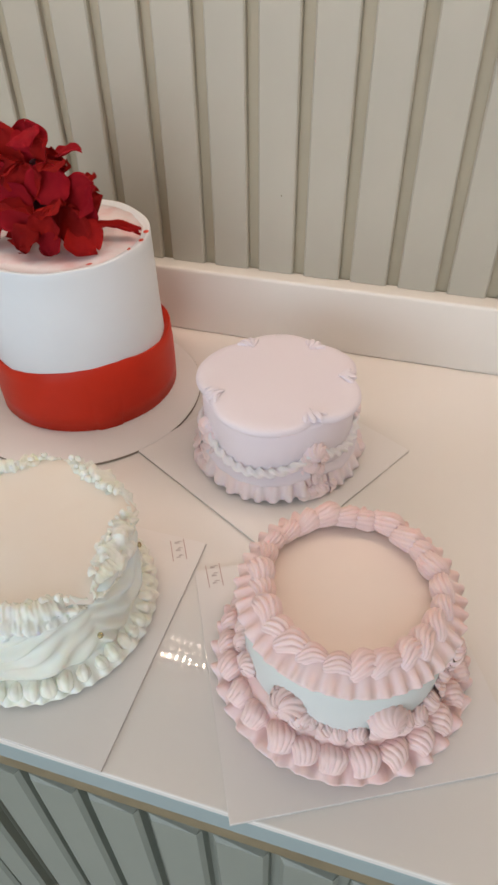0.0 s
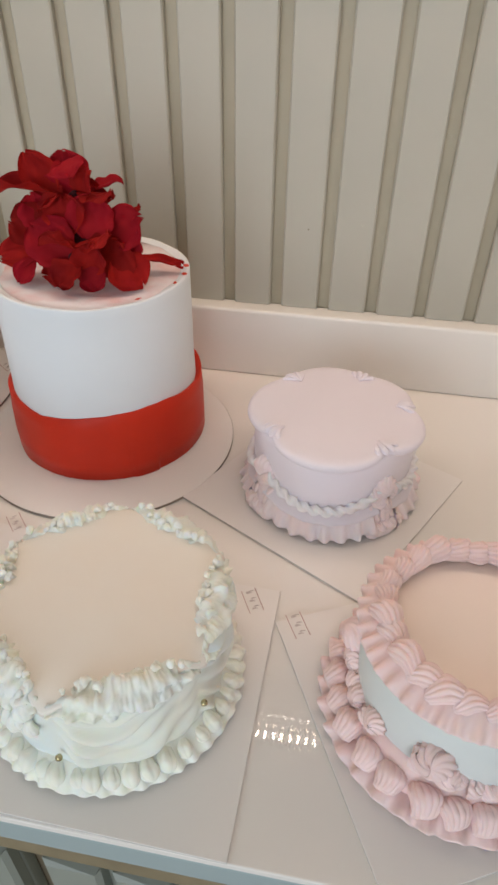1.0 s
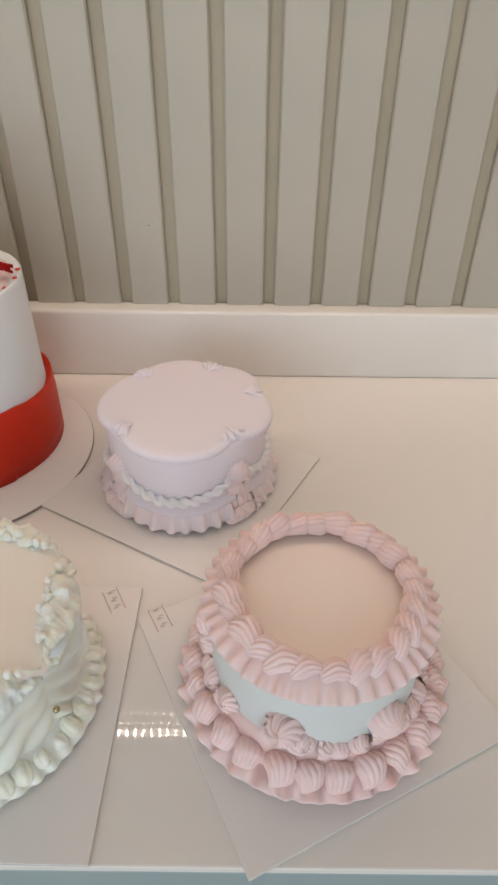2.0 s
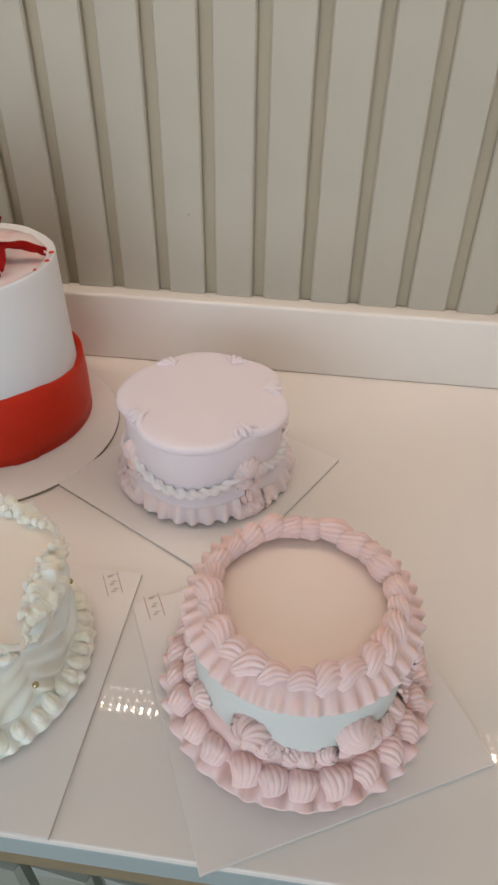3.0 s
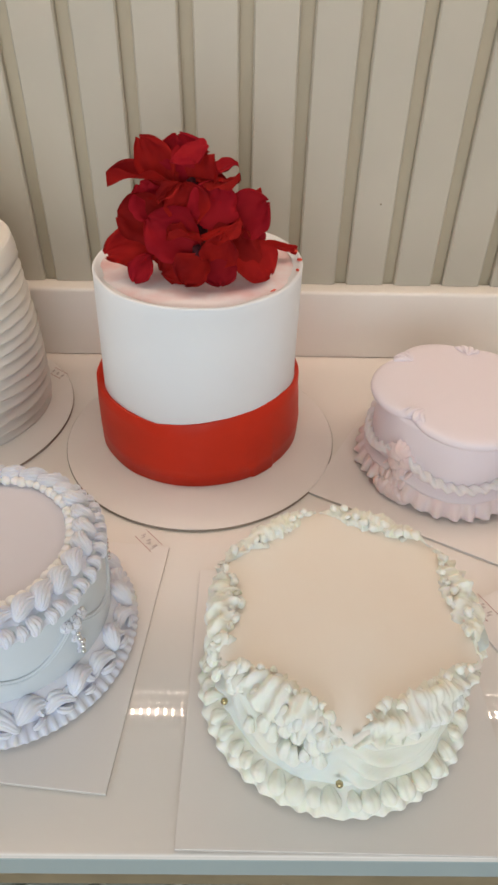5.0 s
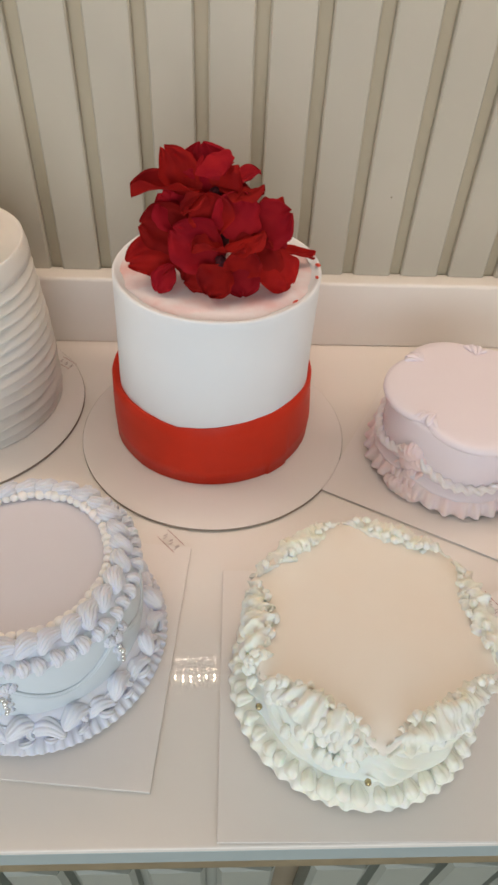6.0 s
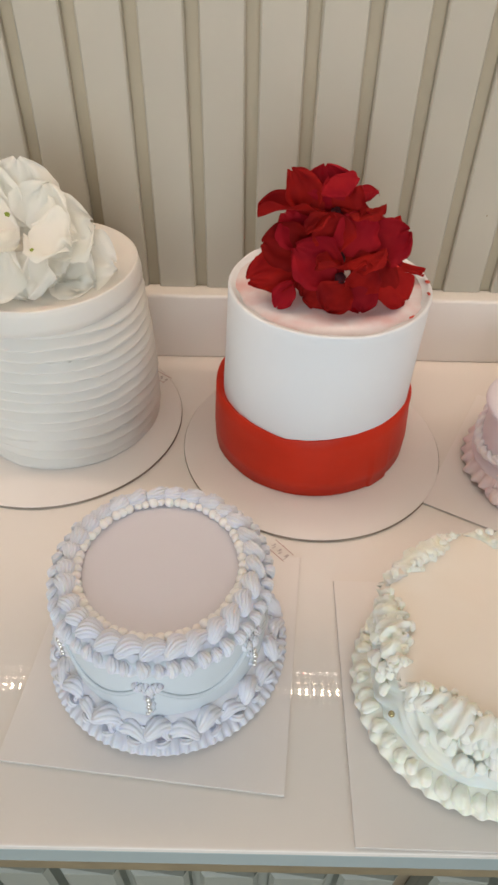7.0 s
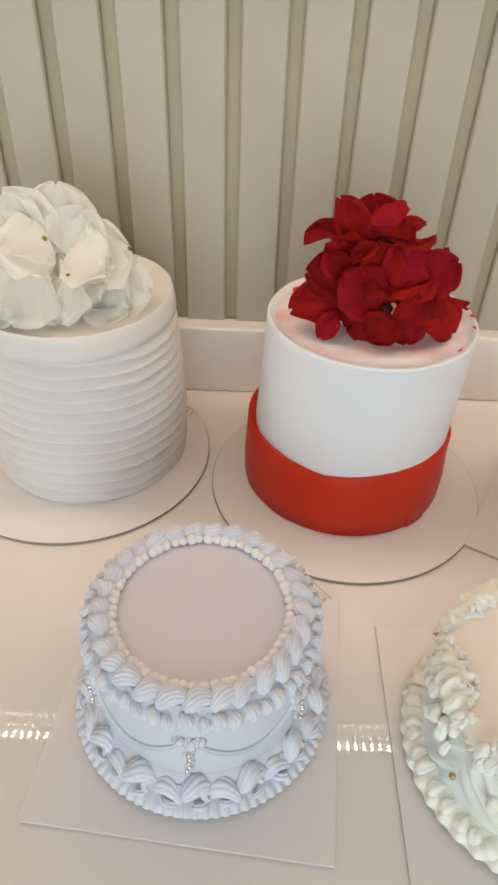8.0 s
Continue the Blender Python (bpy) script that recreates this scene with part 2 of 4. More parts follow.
def bead_mesh(name, mat, r, squash=0.85):
    bm = bmesh.new()
    bmesh.ops.create_uvsphere(bm, u_segments=14, v_segments=8, radius=r)
    for v in bm.verts:
        v.co.z *= squash
    return mesh_of(name, bm, mat)


def frill(waves, inner, outer, amp_z, amp_r, thick=0.0022, a0=0.0, a1=2 * math.pi, seed=0, sharp=1.0, skew=0.0, zfun=None, fade=0.0, rfun=None):
    """A piped ruffle from an inner (radius, height) to an outer wavy edge; a closed skin with two faces."""
    full = abs(a1 - a0 - 2 * math.pi) < 1e-6
    n = int(waves * 12 * (a1 - a0) / (2 * math.pi))
    section = [(0.0, 0.5), (0.35, 0.6), (0.7, 0.5), (0.95, 0.3), (1.0, 0.0), (0.95, -0.3), (0.7, -0.5), (0.35, -0.6), (0.0, -0.5)]

    def at(u, v):
        s, h = section[round(v * (len(section) - 1))]
        a = a0 + (a1 - a0) * u
        ph = waves * a + 1.7 * noise.noise((3 * math.cos(a), 3 * math.sin(a), seed))
        w = math.sin(ph + skew * s)
        w = math.copysign(abs(w) ** sharp, w)
        out = max(0.02, math.sin(math.pi * u)) ** fade if fade else 1.0
        r = inner[0] + (outer[0] - inner[0]) * s * out + out * amp_r * s * w * (1 + 0.8 * noise.noise((7 * math.cos(a), 7 * math.sin(a), seed + 5)))
        z = inner[1] + (outer[1] - inner[1]) * s + amp_z * s * s * w + thick * h
        if zfun:
            z += zfun(a)
        if rfun:
            r += rfun(a)
        return r * math.cos(a), r * math.sin(a), z
    bm = grid(at, n, len(section) - 1, wrap_u=full)
    return bm


def ring_pose(a, r, z, yaw=0.0, tilt=0.0, roll=0.0, scale=1.0):
    """A pose on a ring round z at angle a (degrees): x runs along the ring, y inwards."""
    return (Matrix.Rotation(radians(a), 4, "Z") @ Matrix.Translation((r, 0, z)) @ Matrix.Rotation(radians(90 + yaw), 4, "Z")
            @ Matrix.Rotation(radians(tilt), 4, "X") @ Matrix.Rotation(radians(roll), 4, "Y") @ Matrix.Scale(scale, 4))


# ---- the room ----
def structure(name, bm, mat, label, category, smooth=False):
    ob = new(name, mesh_of(name, bm, mat, smooth))
    return tagged(ob, label, category, kind="structure")


structure("floor", solid(-3.2, 2.6, -3.1, 0.9, -0.1, 0.0), FLOORING, "plain beige floor of the shop", "floor")
structure("ceiling", solid(-3.2, 2.6, -3.1, 0.9, 2.7, 2.8), WALLPAINT, "plain painted ceiling", "ceiling")
structure("wall_west", solid(-3.3, -3.2, -3.1, 0.9, 0.0, 2.7), WALLPAINT, "plain painted side wall", "wall")
structure("wall_east", solid(2.6, 2.7, -3.1, 0.9, 0.0, 2.7), WALLPAINT, "plain painted side wall", "wall")
wall = structure("wall_north", solid(-3.2, 2.6, 0.709, 0.9, 0.0, 2.7), GROOVE, "cream painted wall with upright wooden battens", "wall")
bm = bmesh.new()
for x0, x1, z0, z1 in ((-3.2, -2.3, 0, 2.7), (1.1, 2.6, 0, 2.7), (-2.3, 1.1, 0, 0.35), (-2.3, 1.1, 2.52, 2.7)):
    box(bm, x0, x1, -3.1, -2.95, z0, z1)
structure("wall_south", bm, WALLPAINT, "painted wall with a wide shop window", "wall")
bm = bmesh.new()
for x0, x1, z0, z1 in ((-2.3, -2.25, 0.35, 2.52), (1.05, 1.1, 0.35, 2.52), (-0.62, -0.58, 0.4, 2.47), (-2.25, 1.05, 0.35, 0.40), (-2.25, 1.05, 2.47, 2.52)):
    box(bm, x0, x1, -3.06, -3.0, z0, z1)
structure("window_1", bm, TRIMPAINT, "white framed shop window", "window")

# skirting strip along the back of the worktop, with a rounded upper edge
structure("baseboard", box(bmesh.new(), -1.6, 1.2, 0.681, 0.7085, TOP, 0.9865, bevel=0.0045, segments=4), TRIMPAINT,
          "white painted upstand strip behind the worktop", "trim", smooth=False)


# ---- counter ----
counter = thing("counter", -0.2, 0.4, 0.0, "white gloss counter with slatted pale doors", "counter")
back = Matrix.Translation((0.2, -0.4, 0.0))


def shifted(bm):
    bmesh.ops.transform(bm, matrix=back, verts=bm.verts)
    return bm


bm = solid(-1.6, 1.2, 0.1425, 0.7085, TOP - 0.0070, TOP, bevel=0.0016, segments=4)
part("worktop", shifted(bm), WORKTOP, counter, "glossy cream white worktop", smooth=False)
# front face of the slab, its window reflection painted as blue-grey
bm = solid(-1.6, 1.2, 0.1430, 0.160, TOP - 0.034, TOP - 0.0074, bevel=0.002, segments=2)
part("worktop_edge", shifted(bm), EDGE, counter, "front edge coloured blue-grey for the window's reflection", smooth=False)
# added strip whose tan colour plays the shadow under the edge
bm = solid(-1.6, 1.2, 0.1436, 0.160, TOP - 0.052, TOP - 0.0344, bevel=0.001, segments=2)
part("gap_shade_strip", shifted(bm), TAN_SHADE, counter, "tan strip standing in for the shaded gap under the front edge", smooth=False)
# carcass and plinth have the gap's shade in their colour
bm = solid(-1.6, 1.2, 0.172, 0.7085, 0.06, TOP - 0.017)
part("carcass", shifted(bm), GAP, counter, "carcass coloured dark brown for the shade behind the doors", smooth=False)
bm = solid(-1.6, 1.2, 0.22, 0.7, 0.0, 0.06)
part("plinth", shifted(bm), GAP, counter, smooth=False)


def slat_mesh(name, width, depth, z0, z1, bevel, mat):
    """A batten: flat face towards -y, both long front edges chamfered."""
    bm = bmesh.new()
    sec = ((0, 0), (0, -depth + bevel), (bevel, -depth), (width - bevel, -depth), (width, -depth + bevel), (width, 0))
    lo = [bm.verts.new((x, y, z0)) for x, y in sec]
    hi = [bm.verts.new((x, y, z1 - (bevel * 1.0 if y < -depth + bevel / 2 else 0))) for x, y in sec]
    for i in range(6):
        j = (i + 1) % 6
        bm.faces.new((lo[i], lo[j], hi[j], hi[i]))
    bm.faces.new(lo)
    bm.faces.new(hi)
    return mesh_of(name, bm, mat, smooth=False)


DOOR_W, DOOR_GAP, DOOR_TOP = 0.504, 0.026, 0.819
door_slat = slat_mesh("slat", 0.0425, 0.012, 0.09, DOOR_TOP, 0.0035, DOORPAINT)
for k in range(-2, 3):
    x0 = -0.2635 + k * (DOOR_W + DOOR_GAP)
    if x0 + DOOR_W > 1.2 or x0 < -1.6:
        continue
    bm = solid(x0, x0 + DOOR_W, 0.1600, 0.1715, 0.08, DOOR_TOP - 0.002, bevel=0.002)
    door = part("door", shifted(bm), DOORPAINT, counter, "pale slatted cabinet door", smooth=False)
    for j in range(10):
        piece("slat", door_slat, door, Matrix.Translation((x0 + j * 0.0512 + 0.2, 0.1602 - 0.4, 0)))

# overhead shelf with the lamp strip that mirrors in the worktop
shelf = thing("wall_shelf", -0.2, 0.6, 1.502, "white shelf above the counter", "shelf")
bm = solid(-1.4, 1.4, -0.10, 0.1, 0.0, 0.03, bevel=0.002)
part("board", bm, TRIMPAINT, shelf, smooth=False)
bm = solid(-1.4, 1.4, 0.085, 0.0995, 0.0305, 0.10)
part("cleat", bm, TRIMPAINT, shelf, smooth=False)

strip = thing("led_strip", -0.2, 0.540, 1.484, "warm lamp strip in an aluminium channel", "lamp")
bm = solid(-1.4, 1.4, -0.010, 0.010, 0.004, 0.0175, bevel=0.001)
part("channel", bm, ALU, strip, "aluminium channel", smooth=False)
bm = solid(-1.4, 1.4, 0.0102, 0.0125, -0.012, 0.0175)
part("reflector", bm, ALU, strip, smooth=False)
bm = bmesh.new()
for i in range(210):
    x = -1.395 + i * 0.0132
    for y in (-0.0049, 0.0014):
        vs = [bm.verts.new((x + dx, y + dy, 0.0035)) for dx, dy in ((0, 0), (0.0040, 0), (0.0040, 0.0042), (0, 0.0042))]
        bm.faces.new(vs[::-1])
def dot_row(bm, mat, label):
    dots = new("diodes", bpy.data.meshes.new("diodes"))
    bm.to_mesh(dots.data)
    bm.free()
    dots.data.materials.append(mat)
    dots.parent = strip
    tagged(dots, label, kind="stuff")


dot_row(bm, LED, "row of warm glowing diodes")
# added glowing quads that act as the strip's fainter second reflection
bm = bmesh.new()
for i in range(210):
    x = -1.395 + i * 0.0132
    vs = [bm.verts.new((x + dx, 0.039 + dy, 0.0160)) for dx, dy in ((0, 0), (0.0053, 0), (0.0053, 0.0050), (0, 0.0050))]
    bm.faces.new(vs[::-1])
dot_row(bm, LED_GHOST, "faint glowing row added as the double reflection of the diodes")


# ---- cake cards ----
def stamp(parent, x, y, z, turn, flip=1):
    """A small printed mark: two red rules with grey marks between."""
    bm = bmesh.new()
    m = pose(x, y, z, 0, 0, turn)
    for yy in (-0.0058, 0.0058):
        box(bm, -0.0115, 0.0115, yy - 0.0003, yy + 0.0003, 0.0, 0.0002)
    bmesh.ops.transform(bm, matrix=m, verts=bm.verts)
    rules = part("printed_rule", bm, INK_RED, parent, "thin red printed rules", smooth=False)
    bm = bmesh.new()
    for xx, w, yy in ((-0.0085, 0.0012, 0.001), (-0.0065, 0.0010, -0.001), (-0.001, 0.0018, 0.0005), (0.0016, 0.0012, -0.0012), (0.0075, 0.0022, 0.0008), (0.0092, 0.0008, -0.002)):
        box(bm, xx, xx + w, yy - 0.0016, yy + 0.0016, 0.0, 0.0002)
        box(bm, xx - 0.0004, xx + w * 0.6, yy - 0.0024, yy - 0.0019, 0.0, 0.0002)
    bmesh.ops.transform(bm, matrix=m, verts=bm.verts)
    part("printed_mark", bm, INK_GREY, rules, "small grey printed marks", smooth=False)


def square_card(x, y, turn, side, stamp_at, stamp_turn, label):
    card = thing("cake_card", x, y, TOP, label, "cake board", "square cake cards", turn)
    h = side / 2
    part("core", solid(-h, h, -h, h, 0.0003, 0.0020, bevel=0.0004, segments=2), CARDCORE, card, "pale grey card edge", smooth=False)
    part("paper_top", solid(-h, h, -h, h, 0.0021, BOARD - TOP, bevel=0.0004, segments=2), CARD, card, "white paper top", smooth=False)
    if stamp_at:
        m = card.matrix_basis.inverted() @ Vector((*stamp_at, BOARD))
        stamp(card, m.x, m.y, BOARD - TOP + 0.0001, stamp_turn - turn)
    return card


def round_board(x, y, r, label, stamp_at=None, stamp_turn=0):
    card = thing("cake_board", x, y, TOP, label, "cake board", "round cake boards")
    prof = [(0, 0.0003), (r - 0.0008, 0.0003), (r, 0.0008), (r, 0.0026)]
    part("core", lathe(prof + [(r - 0.001, 0.0028), (0, 0.0028)], 128), CARDEDGE, card, "grey cardboard edge")
    part("paper_top", lathe([(0, 0.0029), (r - 0.0006, 0.0029), (r - 0.0004, 0.0031), (r - 0.001, 0.0033), (0, 0.0033)], 128), CARD, card, "white paper top")
    if stamp_at:
        stamp(card, stamp_at[0] - x, stamp_at[1] - y, 0.0035, stamp_turn)
    return card


square_card(0.0068, 0.269, 26.4, 0.199, (-0.109, 0.314), 118, "white square card under the pink cake, overhanging the edge")
square_card(-0.2300, 0.2450, -0.8, 0.203, (-0.148, 0.331), 118, "white square card under the mint cake")
square_card(-0.4665, 0.2830, -5.6, 0.199, (-0.376, 0.379), -48, "white square card under the lilac cake")
square_card(-0.1015, 0.480, -29.0, 0.197, None, 0, "white square card under the pink-lilac cake")
round_board(-0.340, 0.526, 0.1346, "round white board under the red banded cake")
round_board(-0.617, 0.560, 0.1363, "round white board under the ribbed white cake", (-0.512, 0.634), -38)


# ---- pink cake ----
def dome_profile(r, z1, edge=0.004, z0=0.0002):
    """A plain cake: upright side, softly rounded upper edge, flat top."""
    prof = [(0, z0), (r, z0), (r, (z0 + z1) / 2)]
    prof += [(r - edge + edge * math.cos(a), z1 - edge + edge * math.sin(a)) for a in (0, 0.5, 1.0, math.pi / 2)]
    return prof + [(r * 0.8, z1), (r * 0.4, z1), (0, z1)]


def wobble(seed, ar=0.0006, az=0.0004):
    def shape(a, r, z):
        k = noise.noise((1.5 * math.cos(a), 1.5 * math.sin(a), seed + z * 20))
        return r * (1 + ar / 0.07 * k), z + az * noise.noise((r * 40 * math.cos(a), r * 40 * math.sin(a), seed)) * (1 if z > 0.02 else 0)
    return shape


def disc(r, z0, z1, edge=0.0015):
    return [(0, z0), (r, z0), (r, z1 - edge), (r - edge * 0.4, z1 - edge * 0.3), (r - edge, z1), (r * 0.7, z1), (r * 0.35, z1), (0, z1)]


def pink_cake():
    rng = random.Random(3)
    cake = thing("piped_cake", 0.006, 0.268, BOARD, "round pink cake piped with shells, ruffles and rosettes", "cake", "low piped cakes")
    part("body", lathe(dome_profile(0.0705, 0.083), 96, wobble(1)), ICE, cake, "smooth icy white side")
    part("top", lathe(disc(0.0665, 0.0832, 0.0855), 96, wobble(2)), PEACH, cake, "smooth peach cream top")
    # upper border: a rope of ridged shells, each tucked under the next
    shells = [shell_mesh("piped_shell", PINK, 0.0240, 0.0150, 0.0150, 12, 2.6, s, tail=0.4) for s in (0, 1.7, 3.1)]
    for i in range(25):
        a = i * 360 / 25 + rng.uniform(-3, 3)
        piece("piped_shell", shells[i % 3], cake, ring_pose(a, 0.0622 + rng.uniform(-0.0012, 0.0012), 0.0895, rng.uniform(-4, 22), rng.uniform(-20, 4), rng.uniform(-8, 4), rng.uniform(0.86, 1.14)))
    part("upper_ruffle", frill(44, (0.0625, 0.0915), (0.0762, 0.0835), 0.0024, 0.0014, 0.0030, seed=2, sharp=0.75, skew=0.5), PINK, cake, "wavy pink ruffle under the border")
    ros = [rosette_mesh("piped_rosette", PINK, 0.0118, 0.0145, 12, 1.1, s) for s in (0, 4)]
    small = [rosette_mesh("piped_star", PINK, 0.0080, 0.0105, 10, 1.4, s) for s in (1, 6)]
    for i in range(6):
        a = -111 + i * 56 + rng.uniform(-3, 3)
        piece("piped_rosette", ros[i % 2], cake, ring_pose(a, 0.0690, 0.0450, 0, 64, 0, rng.uniform(1.02, 1.12)))
        piece("piped_star", small[i % 2], cake, ring_pose(a + 7, 0.0695, 0.0350, 0, 76, 30, rng.uniform(1.0, 1.2)))
        piece("piped_star", small[(i + 1) % 2], cake, ring_pose(a - 7, 0.0695, 0.0365, 0, 76, 60, rng.uniform(1.0, 1.2)))
        for j in range(1, 6):
            u = j / 6
            z = 0.0400 - 0.0135 * math.sin(math.pi * u)
            piece("piped_star", small[j % 2], cake, ring_pose(a + 56 * u + rng.uniform(-1.5, 1.5), 0.0690, z + rng.uniform(-0.001, 0.001), 0, 76, rng.uniform(0, 90), rng.uniform(0.85, 1.1)))
    # base border: plump shells with their heads outwards
    low = [shell_mesh("base_shell", PINK, 0.0215, 0.0205, 0.0170, 14, 0.9, s, curl=0.12, depth=0.16, tail=0.35) for s in (0.5, 2.2, 4.0)]
    for i in range(26):
        a = i * 360 / 26 + rng.uniform(-2, 2)
        piece("base_shell", low[i % 3], cake, ring_pose(a, 0.0800, 0.0140, -76 + rng.uniform(-16, 16), rng.uniform(-10, 10), 24, rng.uniform(0.85, 1.05)))
    part("base_collar", lathe([(0.066, 0.0310), (0.0715, 0.0300), (0.0770, 0.0220), (0.0810, 0.0110), (0.0810, 0.0010), (0.066, 0.0010)], 96, wobble(4)), PINK, cake)
    part("base_ruffle", frill(34, (0.074, 0.0095), (0.0940, 0.0052), 0.0042, 0.0022, 0.0040, seed=8, sharp=0.7, skew=0.4), PINK, cake, "wavy pink ruffle round the base")


# ---- lilac cake ----
def lilac_cake():
    rng = random.Random(5)
    cake = thing("piped_cake", -0.4650, 0.2880, BOARD, "round lilac cake with shell borders and silver pearls", "cake", "low piped cakes")
    part("body", lathe(dome_profile(0.0745, 0.094), 96, wobble(11)), LILAC_SIDE, cake, "smooth pale blue side")
    part("top", lathe(disc(0.068, 0.0942, 0.0965), 96, wobble(12)), LILAC_TOP, cake, "smooth lilac cream top")
    bead = bead_mesh("cream_bead", PEARL_CREAM, 0.0035)
    for i in range(60):
        a = i * 360 / 60 + rng.uniform(-0.8, 0.8)
        piece("cream_bead", bead, cake, ring_pose(a, 0.0575 + rng.uniform(-0.0004, 0.0004), 0.0990, rng.uniform(0, 90), rng.uniform(-20, 20), 0, rng.uniform(0.9, 1.2)))
    shells = [shell_mesh("piped_shell", LILAC, 0.0205, 0.0128, 0.0120, 14, 1.9, s, depth=0.18) for s in (0, 1.7, 3.1)]
    drops = [shell_mesh("piped_drop", LILAC, 0.0125, 0.0082, 0.0080, 8, 1.0, s) for s in (0.4, 2.0)]
    for i in range(29):
        a = i * 360 / 29 + rng.uniform(-1.5, 1.5)
        piece("piped_shell", shells[i % 3], cake, ring_pose(a, 0.0672, 0.0965, rng.uniform(10, 24), -16, rng.uniform(-6, 4), rng.uniform(0.94, 1.08)))
    for i in range(50):
        a = i * 360 / 50 + rng.uniform(-1.5, 1.5)
        piece("piped_drop", drops[i % 2], cake, ring_pose(a, 0.0735, 0.0890 + 0.0012 * (i % 2), -86 + rng.uniform(-12, 12), 0, 58, rng.uniform(0.85, 1.1)))
    part("upper_ruffle", frill(50, (0.068, 0.0950), (0.0775, 0.0870), 0.0010, 0.0012, 0.0026, seed=12, sharp=0.8), LILAC, cake, "fluted lilac trim below the border")
    pearl = bead_mesh("silver_pearl", SILVER, 0.0019, 1.0)
    tuft = rosette_mesh("piped_star", LILAC, 0.0052, 0.0070, 8, 1.4, 2)
    for i in range(6):
        a = -92 + i * 60
        for k, off in enumerate((0, 0.0024)):
            pts = []
            for j in range(25):
                u = j / 24
                ang = radians(a + 60 * u)
                z = 0.0725 - 0.0235 * math.sin(math.pi * u) ** 0.9 - off
                r = 0.0752 + 0.0004 * k
                pts.append((r * math.cos(ang), r * math.sin(ang), z))
            part("piped_string", tube(pts, 0.0012 - 0.0002 * k, 8), LILAC_SIDE, cake)
        for da, dz, sc in ((0, 0.0690, 1.0), (-4.4, 0.0705, 0.85), (4.4, 0.0705, 0.85), (0.5, 0.061, 0.7), (-0.5, 0.054, 0.7), (0.4, 0.047, 0.65), (0, 0.040, 0.6)):
            piece("piped_star", tuft, cake, ring_pose(a + da, 0.0735, dz, 0, 86, rng.uniform(0, 60), sc))
        for j in range(5):
            piece("silver_pearl", pearl, cake, ring_pose(a + rng.uniform(-0.9, 0.9), 0.0785, 0.0610 - 0.0050 * j, scale=rng.uniform(0.8, 1.1)))
    # base border: fanned scrolls of ridged cream over a finely pleated rim
    low = [shell_mesh("base_shell", LILAC, 0.0235, 0.0140, 0.0130, 10, 2.8, s, curl=0.5, depth=0.20) for s in (0.5, 2.2, 4.0)]
    curl = curl_mesh("piped_scroll", LILAC, 0.0125, 1)
    for i in range(28):
        a = i * 360 / 28 + rng.uniform(-1.5, 1.5)
        up = 1 if i % 2 else -1
        piece("base_shell", low[i % 3], cake, ring_pose(a, 0.0812, 0.0145 + 0.0025 * up, 16 * up + rng.uniform(-8, 8), 42, 10 * up, rng.uniform(0.94, 1.1)))
        piece("piped_scroll", curl, cake, ring_pose(a + 6, 0.0815, 0.0170, rng.uniform(-30, 30), 52, 0, rng.uniform(0.7, 0.9)))
        piece("piped_scroll", curl, cake, ring_pose(a + 2, 0.0850, 0.0100, rng.uniform(120, 200), 40, 0, rng.uniform(0.6, 0.8)))
    part("base_collar", lathe([(0.070, 0.0300), (0.0755, 0.0290), (0.0810, 0.0190), (0.0830, 0.0100), (0.0830, 0.0010), (0.070, 0.0010)], 96, wobble(14)), LILAC, cake)
    part("base_ruffle", frill(88, (0.080, 0.0090), (0.0918, 0.0052), 0.0007, 0.0006, 0.0060, seed=17, sharp=0.6), LILAC, cake, "fine pleated lilac rim round the base")


